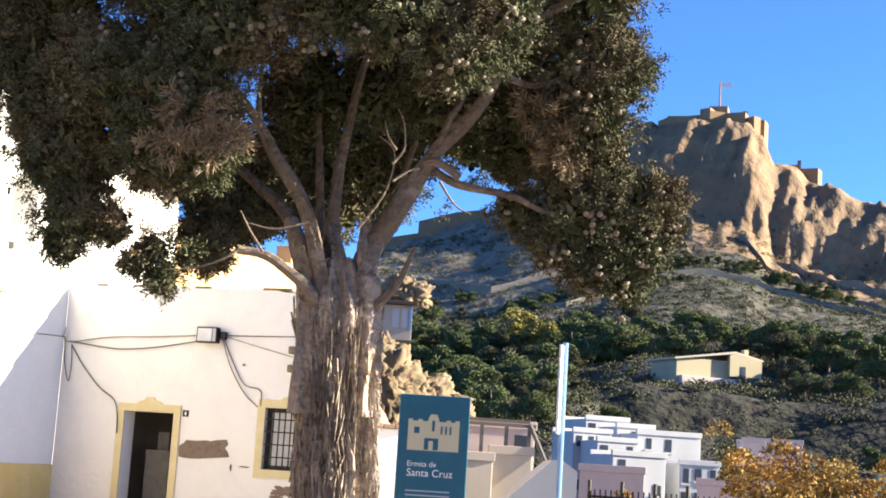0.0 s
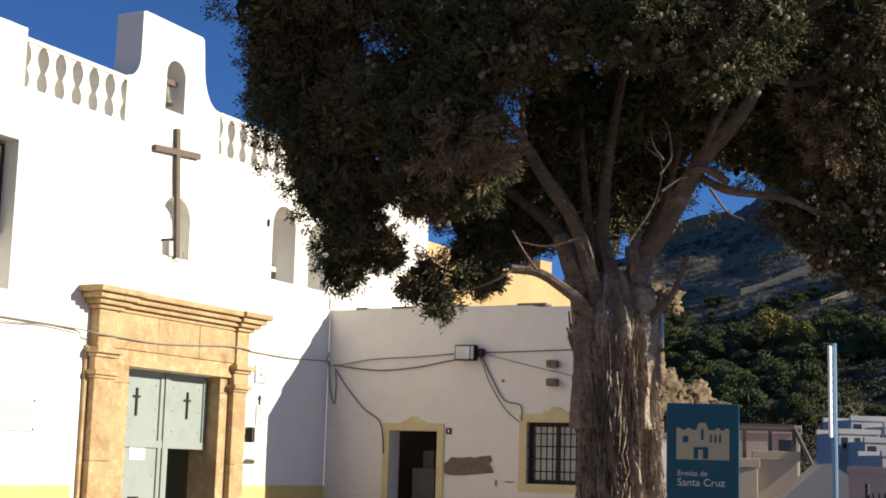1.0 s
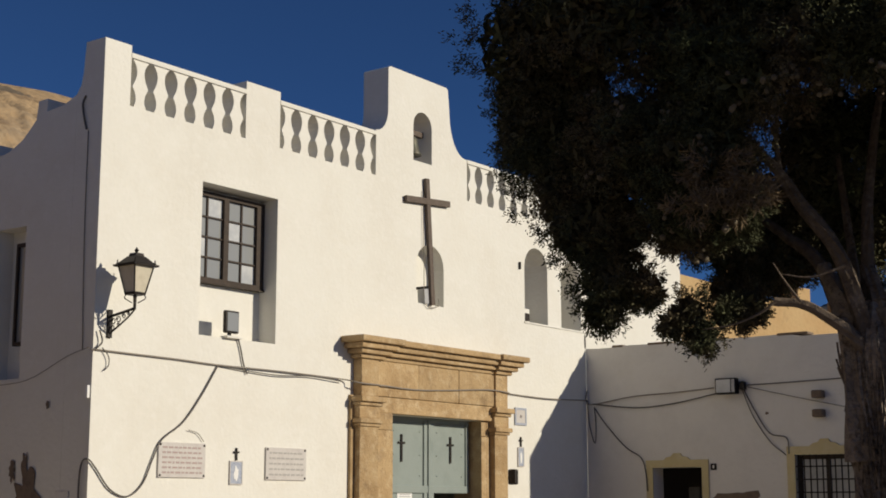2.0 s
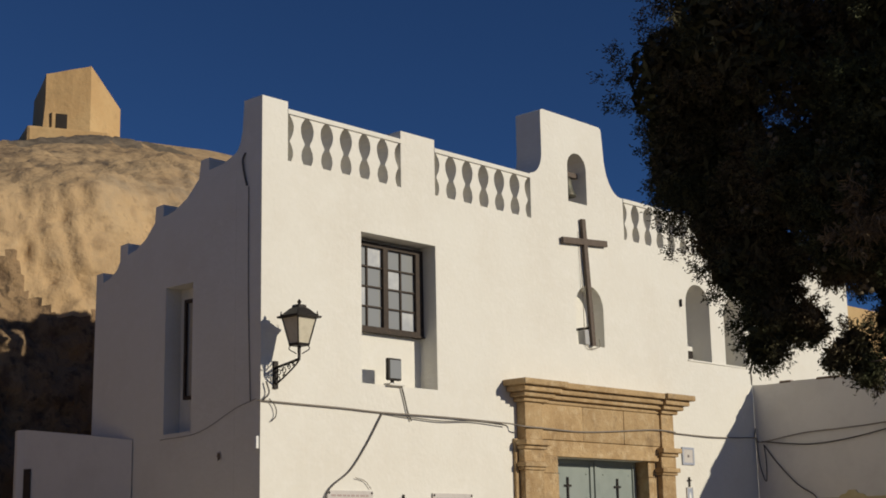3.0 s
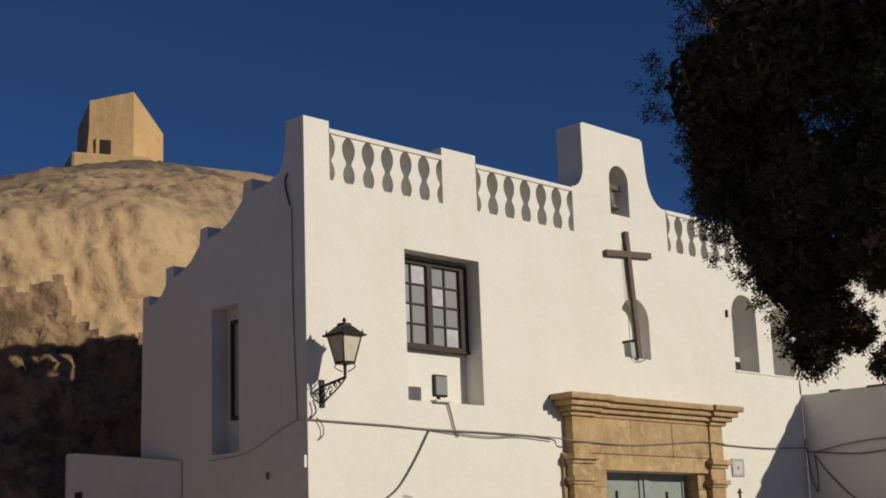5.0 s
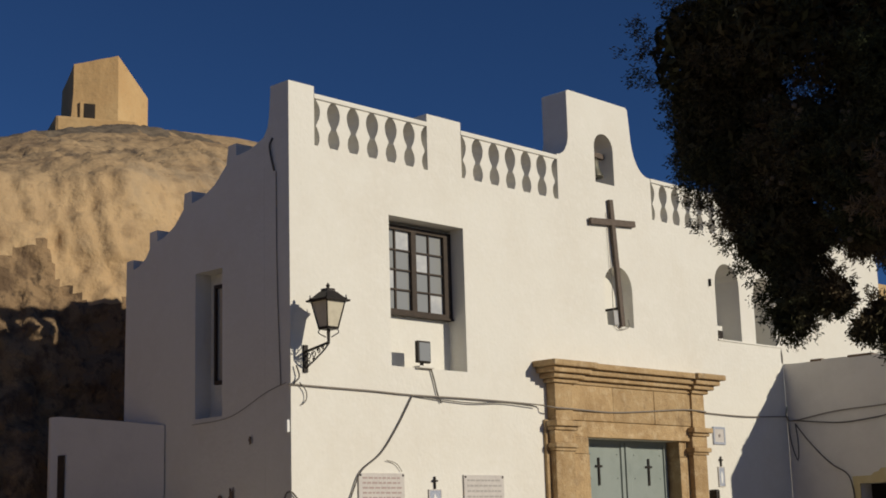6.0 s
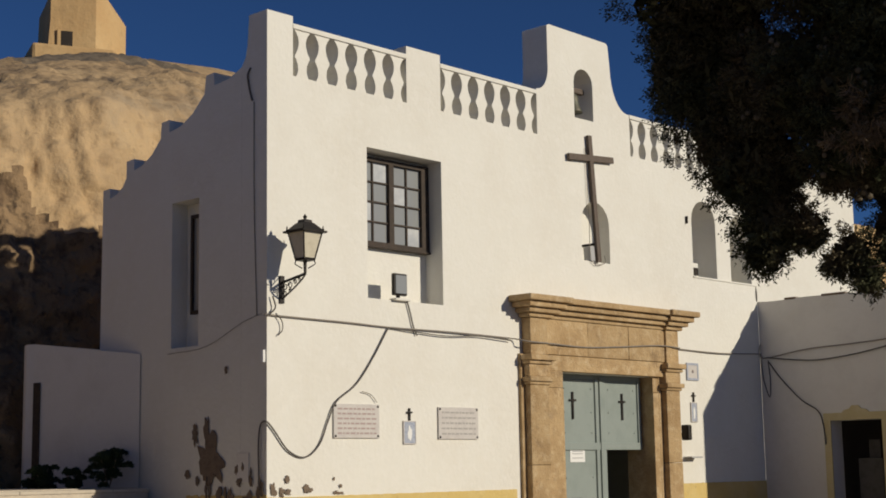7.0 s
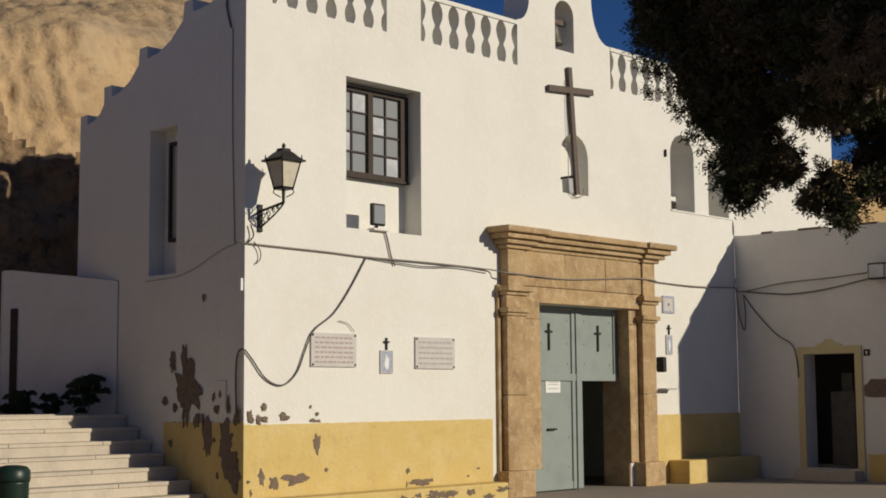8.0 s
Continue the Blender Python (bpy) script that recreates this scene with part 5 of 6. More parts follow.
BOUGHS = (
    ("limb", "boughbark", 0.078, 0.026, [(-0.06, 2.2, -0.06), (-0.11, 2.46, -0.1), (-0.21, 2.89, -0.14), (-0.38, 3.18, -0.18), (-0.55, 3.43, -0.22), (-0.79, 3.64, -0.26), (-1.05, 3.85, -0.2)]),
    ("limb", "boughbark", 0.085, 0.032, [(-0.14, 2.3, 0.06), (-0.25, 2.72, 0.12), (-0.36, 2.98, 0.16), (-0.52, 3.12, 0.2), (-0.72, 3.28, 0.25)]),
    ("limb", "boughbark", 0.092, 0.030, [(0.0, 2.25, 0.0), (0.07, 2.68, 0.0), (0.21, 2.95, 0.0), (0.36, 3.21, 0.0), (0.49, 3.40, -0.04), (0.66, 3.60, -0.1), (0.88, 4.0, -0.2), (1.27, 4.26, -0.3), (1.6, 4.5, -0.2)]),
    ("limb", "boughbark", 0.062, 0.030, [(-0.08, 2.5, 0.02), (-0.09, 2.84, 0.05), (-0.08, 3.2, 0.1), (-0.03, 3.55, 0.18), (0.02, 3.9, 0.2)]),
    ("limb", "boughbark", 0.048, 0.022, [(-0.14, 2.6, 0.2), (-0.18, 3.1, 0.3), (-0.22, 3.6, 0.4)]),
    ("limb", "boughbark", 0.060, 0.024, [(0.03, 2.5, 0.1), (0.09, 2.85, 0.2), (0.22, 3.1, 0.35), (0.33, 3.5, 0.5)]),
    ("limb", "boughbark", 0.034, 0.014, [(0.46, 3.36, -0.04), (0.50, 3.5, -0.06), (0.55, 3.62, -0.06), (0.58, 3.78, -0.1)]),
    ("limb", "boughbark", 0.034, 0.018, [(0.40, 3.26, 0.02), (0.58, 3.17, 0.0), (0.84, 3.12, -0.05), (1.03, 3.04, -0.08), (1.33, 3.0, -0.1), (1.5, 3.02, -0.1)]),
    ("sawn_limb", "deadwood", 0.034, 0.032, [(0.36, 3.26, -0.04), (0.44, 3.27, -0.07), (0.57, 3.19, -0.1)]),
    ("sawn_limb", "deadwood", 0.052, 0.034, [(-0.10, 2.38, -0.12), (-0.15, 2.49, -0.18), (-0.24, 2.58, -0.2), (-0.40, 2.68, -0.22), (-0.56, 2.70, -0.25)]),
    ("broken_stub", "boughbark", 0.052, 0.014, [(0.09, 2.34, -0.08), (0.16, 2.46, -0.11), (0.27, 2.59, -0.14), (0.35, 2.79, -0.15)]),
    ("limb", "boughbark", 0.030, 0.014, [(0.75, 3.75, -0.12), (0.95, 3.72, -0.1), (1.2, 3.85, -0.1)]),
    ("limb", "boughbark", 0.026, 0.012, [(-0.5, 3.36, -0.2), (-0.52, 3.55, -0.2), (-0.5, 3.75, -0.25)]),
)
for k, (nm, m, r0, r1, pts) in enumerate(BOUGHS):
    limb([tp(*q) for q in pts], r0 * 0.72, r1 * 0.62, name=nm, m=m, seed=1.0 + k, ridge=0.3)
# bare dead twigs in the fork
for s, pts in enumerate(([(0.05, 2.85), (0.12, 2.96), (0.18, 3.07), (0.21, 3.2), (0.20, 3.29), (0.13, 3.35)], [(0.20, 3.2), (0.26, 3.29), (0.25, 3.42), (0.21, 3.5)], [(0.21, 3.27), (0.17, 3.34), (0.15, 3.42)], [(0.20, 3.10), (0.28, 3.16), (0.33, 3.17)], [(-0.54, 2.69), (-0.62, 2.63), (-0.75, 2.58), (-0.9, 2.56)], [(-0.42, 2.68), (-0.5, 2.78), (-0.56, 2.88)], [(0.44, 3.1), (0.52, 2.98), (0.60, 2.94)], [(-0.2, 2.84), (-0.36, 2.79), (-0.5, 2.81)])):
    limb([tp(r, u, -0.22 - 0.03 * s) for r, u in pts], 0.008, 0.003, name="dead_twig", m="deadwood", sides=6, ridge=0, seed=20 + s)

# crown: rounded clumps of fine drooping sprays (side, height, depth, radius)
CROWN_LEFT = [(-1.53, 3.12, -0.2, 0.23), (-1.40, 2.82, -0.2, 0.20), (-1.44, 2.68, -0.2, 0.13), (-1.22, 2.78, -0.2, 0.13), (-1.45, 3.38, 0.0, 0.34), (-1.67, 3.76, 0.1, 0.37), (-1.15, 3.55, -0.3, 0.38), (-0.98, 3.15, -0.4, 0.24), (-0.85, 3.42, -0.5, 0.32), (-0.72, 3.12, -0.5, 0.18), (-0.60, 3.85, -0.6, 0.36), (-0.2, 3.95, -0.7, 0.32), (0.15, 3.88, -0.8, 0.30), (0.45, 3.68, -0.75, 0.24), (0.62, 3.88, -0.7, 0.28), (-0.98, 2.66, -0.25, 0.11), (-0.92, 2.52, -0.25, 0.10), (-0.72, 2.68, -0.1, 0.13), (-0.60, 2.92, 0.3, 0.15), (-0.78, 3.0, 0.2, 0.17), (-0.48, 3.0, 0.5, 0.14), (-0.84, 2.82, 0.1, 0.10), (-1.42, 3.02, -0.1, 0.17), (-0.9, 3.14, 0.0, 0.18), (-1.06, 3.12, -0.1, 0.15), (-0.80, 2.66, -0.2, 0.09), (-1.07, 2.60, -0.25, 0.10), (-0.72, 2.80, 0.1, 0.11)]
CROWN_RIGHT = [(0.95, 3.80, 0.3, 0.28), (1.25, 3.85, 0.0, 0.34), (1.52, 3.90, 0.0, 0.27), (1.42, 3.58, 0.0, 0.28), (1.18, 3.42, 0.2, 0.30), (0.92, 3.48, 0.5, 0.26), (0.90, 3.06, 0.1, 0.15), (1.08, 2.88, 0.0, 0.17), (1.32, 3.06, 0.0, 0.24), (1.60, 3.14, 0.0, 0.24), (1.78, 3.18, 0.0, 0.15), (1.48, 2.78, 0.0, 0.18), (1.28, 2.74, 0.0, 0.15), (1.68, 2.86, 0.0, 0.16), (1.55, 3.40, 0.2, 0.18), (1.82, 3.0, 0.05, 0.10), (1.62, 2.66, 0.0, 0.10)]
CROWN_BACK = [(-1.62, 3.52, 0.0, 0.26), (-1.36, 3.2, 0.1, 0.16), (-1.84, 3.98, 0.1, 0.30), (-1.62, 4.06, 0.2, 0.22), (-1.0, 3.3, 0.2, 0.28), (0.0, 4.1, -0.4, 0.35), (-0.9, 3.95, -0.3, 0.4), (-0.3, 3.4, 1.1, 0.40), (0.1, 3.5, 1.4, 0.42), (0.5, 3.85, 1.2, 0.36), (-0.7, 3.35, 0.9, 0.34), (-0.6, 3.05, 0.8, 0.22), (-0.95, 3.6, 0.8, 0.36), (0.75, 3.75, 1.0, 0.36), (-0.15, 3.15, 1.0, 0.22), (-0.3, 3.75, 0.6, 0.36), (0.1, 3.8, 0.5, 0.3), (0.5, 3.85, 0.4, 0.34)]
CROWN_HIGH = [(-1.55, 4.25, 0, 0.42), (-1.1, 4.35, -0.4, 0.5), (-0.5, 4.45, -0.5, 0.52), (0.1, 4.5, -0.5, 0.5), (0.7, 4.4, -0.4, 0.5), (1.3, 4.35, -0.1, 0.42), (-1.3, 4.85, 0.1, 0.48), (-0.6, 5.0, -0.1, 0.55), (0.1, 5.1, 0, 0.55), (0.8, 4.95, 0, 0.5), (-0.8, 5.5, 0.1, 0.5), (-0.1, 5.7, 0.1, 0.55), (0.5, 5.5, 0.1, 0.45), (-0.9, 4.6, 0.8, 0.5), (0.2, 4.5, 0.9, 0.55), (0.9, 4.4, 0.7, 0.45)]


def spray_mesh(lobes, per, rng, blade=(0.014, 0.034), width=0.0036, core=True):
    """Blades on clumped twiglets over rounded lobes; returns vertices, faces."""
    V, F = [], []
    base = 0
    for (r, u, f, R) in lobes:
        c = np.array(tp(r, u, f))
        n = int(per * R * R * 10)
        # tufts on the lobe, blades about each tuft
        nt = max(8, n // 55)
        d = rng.normal(size=(nt, 3))
        d /= np.linalg.norm(d, axis=1)[:, None]
        lump = 1 + 0.30 * np.sin(d[:, :1] * 5 + r * 7) * np.cos(d[:, 1:2] * 6 + u * 5)
        rr = R * lump * (0.45 + 0.62 * rng.random((nt, 1)) ** 0.45)
        tc = c + d * rr * np.array([1, 1, 0.9])
        k = rng.integers(0, nt, n)
        dirs = d[k] * 0.7 + rng.normal(size=(n, 3)) * 0.75 + np.array([0, 0, -0.15])
        dirs /= np.linalg.norm(dirs, axis=1)[:, None]
        p0 = tc[k] + rng.normal(size=(n, 3)) * 0.0155 * (1 + R)
        L = rng.uniform(blade[0], blade[1], (n, 1))
        s = np.cross(dirs, rng.normal(size=(n, 3)))
        s /= np.linalg.norm(s, axis=1)[:, None] + 1e-6
        w = width * rng.uniform(0.7, 1.5, (n, 1))
        q = np.stack([p0, p0 + dirs * L * 0.55 + s * w, p0 + dirs * L, p0 + dirs * L * 0.5 - s * w], 1)
        V.append(q.reshape(-1, 3))
        F.append(np.arange(n * 4).reshape(n, 4) + base)
        base += n * 4
        if not core:
            continue
        # dense inner twigs that shut out the light
        m = int(1500 * R * R * 10)
        d = rng.normal(size=(m, 3))
        d /= np.linalg.norm(d, axis=1)[:, None]
        p0 = c + d * R * (0.25 + 0.55 * rng.random((m, 1)))
        v = rng.normal(size=(m, 3))
        v /= np.linalg.norm(v, axis=1)[:, None]
        s = np.cross(v, rng.normal(size=(m, 3)))
        s /= np.linalg.norm(s, axis=1)[:, None] + 1e-6
        q = np.stack([p0 - v * 0.045, p0 + s * 0.017, p0 + v * 0.045, p0 - s * 0.017], 1)
        V.append(q.reshape(-1, 3))
        F.append(np.arange(m * 4).reshape(m, 4) + base)
        base += m * 4
    return np.concatenate(V), np.concatenate(F)


CROWN_LEFT = [(r - (0.13 if r < -1.0 and u > 3.3 else 0.0), u, f, R * (0.93 if u > 3.3 else 0.95)) for r, u, f, R in CROWN_LEFT]
CROWN_RIGHT = [(r - (0.11 if r > 1.3 else 0.0) - (0.08 if r > 1.3 and u > 3.35 else 0.0), u, f, R * 0.93) for r, u, f, R in CROWN_RIGHT]
CROWN_HIGH = [(r - (0.27 if r < -1.0 else 0.12 if r > 1.2 else 0.0), u, f, R) for r, u, f, R in CROWN_HIGH]
rng = np.random.default_rng(4)
for nm, lobes, per in (("crown", CROWN_LEFT, 15000), ("crown", CROWN_RIGHT, 15000), ("crown", CROWN_BACK, 5500), ("crown", CROWN_HIGH, 5000)):
    V, F = spray_mesh(lobes, per, rng)
    o = raw(nm, V.tolist(), F.tolist(), M["leaf"], cyp)
    o["kind"] = "stuff"
V, F = spray_mesh([(-0.78, 3.28, -0.72, 0.17), (-0.62, 3.18, -0.7, 0.12), (-0.88, 3.12, -0.7, 0.12), (1.1, 3.4, -0.1, 0.14), (0.98, 3.55, -0.1, 0.12)], 5200, rng, (0.03, 0.075), 0.0028, False)
o = raw("dry_sprays", V.tolist(), F.tolist(), M["dry"], cyp)
o["kind"] = "stuff"
# cones in clusters on the lower faces of the clumps
cv, cf = [], []
ico = bmesh.new()
bmesh.ops.create_icosphere(ico, subdivisions=1, radius=1.0)
ico.verts.ensure_lookup_table()
iv = np.array([v.co[:] for v in ico.verts])
ifc = [[v.index for v in fc.verts] for fc in ico.faces]
ico.free()
for (r, u, f, R) in CROWN_LEFT[6:15] + CROWN_RIGHT:
    for cl in range(int(3 + R * 13)):
        d = rng.normal(size=3) + np.array(TF) * -0.9 + np.array([0, 0, -0.6])
        d /= np.linalg.norm(d)
        c = np.array(tp(r, u, f)) + d * R * rng.uniform(0.85, 1.1)
        for k in range(rng.integers(2, 6)):
            p = c + rng.normal(size=3) * 0.03
            b = len(cv)
            cv += (p + iv * rng.uniform(0.013, 0.019) * (1 + 0.12 * rng.normal(size=(len(iv), 1)))).tolist()
            cf += [[i + b for i in q] for q in ifc]
o = raw("cone", cv, cf, M["cone"], cyp)
o["kind"] = "stuff"

# ---- the hillside and the town below ----


def far(yaw, r, z=None):
    x = EYE0[0] - math.sin(radians(yaw)) * r
    y = EYE0[1] + math.cos(radians(yaw)) * r
    return Vector((x, y, land_height(x, y) if z is None else z))


def el_z(r, el):
    return 1.65 + r * math.tan(radians(el + 0.36))


def town_house(yaw, r, w, dp, el_top, m, label, wins, h=9.0, roof=True, turn=0.0, awn=False):
    """A flat-roofed house; wins: (side, drop from the top, width, height)."""
    e = thing("town_house", label, "house", far(yaw, r, el_z(r, el_top) - h), group="houses of the town")
    e.rotation_euler = (0, 0, radians(yaw + turn))
    part("wall", boxm(-w / 2, w / 2, 0, dp, 0, h, 0.03), m, e)
    if roof:
        for a in ((-w / 2 - 0.05, w / 2 + 0.05, -0.06, 0.12), (-w / 2 - 0.05, w / 2 + 0.05, dp - 0.12, dp + 0.06)):
            part("parapet", boxm(a[0], a[1], a[2], a[3], h - 0.05, h + 0.22, 0.02), m, e)
    rw = random.Random(int(r * 10 + w * 7))
    grid = [(-w / 2 + (i + 0.5) * w / 3 + rw.uniform(-0.1, 0.1), 0.22 + k * 1.15, rw.uniform(0.28, 0.45), rw.uniform(0.5, 0.75)) for i in range(3) for k in range(4) if rw.random() < 0.6]
    for sx, dz, ww, hh in (grid if wins else []):
        wn = part("window", boxm(sx - ww / 2, sx + ww / 2, -0.02, 0.05, h - dz - hh, h - dz), M["farwin"], e)
        part("sill", boxm(sx - ww / 2 - 0.08, sx + ww / 2 + 0.08, -0.1, 0.02, h - dz - hh - 0.1, h - dz - hh), m, wn)
    return e


W = M["house"]
town_house(-79.35, 78, 2.2, 3, 1.35, W, "small whitewashed town house with flat roof", [(0.2, 0.9, 0.6, 0.8), (-0.6, 2.4, 0.5, 0.9)], turn=23)
town_house(-79.9, 82, 2.6, 4, 1.85, W, "white roof room above the town houses", [(-0.5, 0.7, 0.9, 0.8)], turn=23)
town_house(-80.35, 76, 2.3, 3, 1.05, W, "whitewashed town house with dark shutters", [(-0.5, 1.0, 0.4, 0.9), (0.2, 1.0, 0.4, 0.9), (0.8, 2.6, 0.4, 1.0)], turn=23)
town_house(-81.0, 80, 2.2, 3, 1.62, W, "white stepped town house with a doorway", [(-0.3, 0.8, 0.5, 0.7), (0.4, 2.2, 0.6, 1.2)], turn=23)
town_house(-82.3, 78, 3.6, 3, 1.40, W, "blue-white town house with one small window", [(0.6, 1.4, 0.4, 0.5), (-1.2, 1.9, 0.5, 0.8)], turn=23)
town_house(-81.2, 72, 2.8, 3, 0.55, W, "low white house with paired windows", [(-0.6, 0.5, 0.35, 0.9), (-0.1, 0.5, 0.35, 0.9), (0.9, 0.5, 0.3, 0.7)], turn=23)
town_house(-83.5, 74, 2.1, 3, 0.35, M["house"], "small low white house with two dark windows", [(-0.5, 0.45, 0.5, 0.4), (0.45, 0.4, 0.5, 0.7)], turn=20)
town_house(-86.2, 82, 3.2, 5, 1.35, M["house2"], "pinkish rendered house with cluttered roof edge", [(0.9, 0.9, 0.5, 0.5)], turn=5)
town_house(-84.6, 60, 2.4, 4, -0.35, M["house2"], "pale low house wall behind the railing", [], h=6)
town_house(-80.2, 55, 2.4, 3, -0.1, M["house2"], "low pink wall with a flat coping", [], h=6)
town_house(-75.6, 46, 2.6, 4, 1.35, M["house2"], "pinkish terrace house with open roof frame", [(-0.7, 0.3, 0.5, 0.5), (0.2, 0.3, 0.6, 0.5)], h=8, turn=10)
town_house(-76.3, 44, 1.3, 3, 0.35, M["house3"], "beige rendered block below the terrace", [], h=8, turn=10)
town_house(-74.9, 43, 1.1, 3, 0.05, M["house3"], "brown weathered wall of a terrace house", [], h=8, turn=10)
pg = thing("roof_pergola", "weathered wooden pergola frame on a roof terrace", "pergola", far(-75.7, 44, el_z(44, 0.6)))
pg.rotation_euler = (0, 0, radians(-66))
for x in (-1.2, -0.45, 0.3, 1.0):
    part("post", boxm(x - 0.05, x + 0.05, 0, 0.1, -1.2, 0.62), M["wood2"], pg)
part("beam", boxm(-1.4, 1.2, 0, 0.1, 0.6, 0.70), M["crosswood"], pg)
part("beam", boxm(-1.4, 1.2, 1.0, 1.1, 0.75, 0.85), M["crosswood"], pg)
bm = bmesh.new()
tube(bm, [(1.0, 0, 0.7), (1.9, -0.4, -1.3)], [0.07, 0.07], 6)
part("brace", bm, M["wood2"], pg)
gb = thing("gabled_house", "white gabled house end with a small window", "house", far(-78.0, 36, el_z(36, 0.2) - 6))
gb.rotation_euler = (0, 0, radians(-74))
part("gable_wall", prism([(-1.4, 0), (0.6, 0), (0.6, 5.75), (0.2, 6.02), (0.0, 6.0), (-0.5, 5.55), (-1.4, 4.7)], [], lambda u, v, d: (u, d, v), 4.0), M["house"], gb)
part("window", boxm(-0.75, -0.55, -0.02, 0.05, 4.7, 4.95), M["farwin"], gb)
# white wall with a tiled top just past the annex
tw = thing("tiled_wall", "white garden wall with weathered tile coping", "wall", far(-71.4, 33, -0.5))
tw.rotation_euler = (0, 0, radians(-64))
part("wall", boxm(-1.6, 0.75, 0, 0.3, -3, 2.95, 0.02), M["white2"], tw)
for i in range(9):
    b = part("tile", boxm(-1.6 + i * 0.26, -1.36 + i * 0.26, -0.1, 0.4, 2.95, 3.05 + 0.02 * (i % 2), 0.02), M["tile"], tw)
# hut on the rock
hut = thing("hut", "small hut with dark flat roof and white window on the rocks", "hut", far(-71.35, 62, el_z(62, 4.9)))
hut.rotation_euler = (0, 0, radians(-68))
part("wall", boxm(-1.3, 0.75, 0, 2, -0.45, 1.05, 0.02), M["house3"], hut)
part("roof", boxm(-1.6, 0.95, -0.3, 2.2, 1.05, 1.22, 0.03), M["wood"], hut)
for x in (-0.1, 0.3):
    part("window", boxm(x, x + 0.28, -0.03, 0.02, 0.1, 0.9), M["house"], hut)
part("post", boxm(0.62, 0.74, -0.08, 0.0, 0.0, 1.05), M["bluesteel"], hut)


def outcrop(yaw, r, el, sx, sz, label, seed):
    c = far(yaw, r, el_z(r, el))
    bm = bmesh.new()
    bmesh.ops.create_icosphere(bm, subdivisions=5, radius=1.0)
    for v in bm.verts:
        p = v.co.copy()
        k = 0.85 + 0.4 * noise.noise(p * 1.6 + Vector((seed, 0, 0))) + 0.3 * abs(noise.noise(p * 4 + Vector((0, seed, 0)))) - 0.22 * abs(noise.noise(p * 8 + Vector((seed, 0, 3)))) + 0.1 * noise.noise(p * 17)
        v.co = Vector((p.x * sx * k, p.y * sx * k, p.z * sz * k))
    o = link_mesh("rock_outcrop", bm, M["outrock"], True)
    o.location = c
    tagged(o, label, "rock", group="rock outcrops")


outcrop(-71.0, 58, 2.7, 1.5, 1.9, "yellow crumbling rock outcrop with dry grass", 1.0)
outcrop(-72.2, 60, 2.1, 1.8, 1.6, "yellow crumbling rock outcrop below the hut", 4.0)
outcrop(-73.6, 63, 1.9, 1.3, 0.8, "small pale rock outcrop above the roofs", 7.0)
outcrop(-71.7, 66, 6.3, 1.3, 0.9, "pale broken rock beside the hut", 9.0)

shed = thing("hillside_building", "long cream building with low pitched roof on the hillside", "building", far(-84.0, 165, el_z(165, 3.72)))
shed.rotation_euler = (0, 0, radians(-54))
part("wall", boxm(-5.2, 5.3, 0, 6, -4, 1.9, 0.05), M["shed"], shed)
part("roof", prism([(-5.6, 1.85), (2.0, 3.05), (5.6, 2.35), (5.6, 2.15), (2.0, 2.8), (-5.6, 1.65)], [], lambda u, v, d: (u, -0.4 + d, v), 7), M["house3"], shed)
part("gable", prism([(1.2, 0.2), (5.3, 0.2), (5.3, 2.2), (2.0, 2.85), (1.2, 2.6)], [], lambda u, v, d: (u, -0.6 + d, v), 0.6), M["shed"], shed)
part("door", boxm(2.6, 3.2, -0.66, -0.58, 0.2, 1.4), M["farwin"], shed)
part("base", boxm(-4.9, 2.6, -0.8, 0.5, -4, -0.1, 0.05), M["house2"], shed)
part("chimney", boxm(3.9, 4.5, 1, 1.6, 2.2, 3.5, 0.03), M["shed"], shed)


def terrace(pts, h, label, m="palewall", w=0.6):
    """A retaining wall that follows the slope; pts: (yaw, distance)."""
    bm = bmesh.new()
    ring = []
    for (y0, r0), (y1, r1) in zip(pts, pts[1:]):
        for i in range(8):
            t = i / 8
            ring.append((y0 + (y1 - y0) * t, r0 + (r1 - r0) * t))
    ring.append(pts[-1])
    prev = None
    for yw, r in ring:
        a, b = far(yw, r), far(yw, r + w * 3)
        zt = max(a.z, b.z) + h
        vs = [bm.verts.new(p) for p in ((a.x, a.y, a.z - 3), (a.x, a.y, zt), (b.x, b.y, zt), (b.x, b.y, b.z - 3))]
        if prev:
            for k in range(3):
                bm.faces.new([prev[k], vs[k], vs[k + 1], prev[k + 1]])
        prev = vs
    bmesh.ops.recalc_face_normals(bm, faces=bm.faces)
    tagged(link_mesh("terrace_wall", bm, M[m]), label, "wall", group="hillside terrace walls")


terrace([(-73.2, 190), (-77, 186), (-81, 190)], 0.8, "long grey retaining wall below the pines")
terrace([(-81.0, 292), (-83.4, 296), (-86, 300), (-88, 300), (-92, 296)], 0.55, "pale roadside wall crossing the slope")
terrace([(-76, 280), (-78, 268), (-80.5, 276)], 0.6, "grey terrace wall among scrub")
terrace([(-84.6, 350), (-86.4, 330), (-88.3, 320), (-91, 312)], 0.9, "pale zigzag path wall under the cliffs")
terrace([(-86.6, 352), (-88.5, 344), (-91, 340)], 1.1, "crenellated pale outer wall under the cliffs")
terrace([(-72, 310), (-75, 300), (-78.5, 305)], 0.6, "grey dry stone terrace wall")


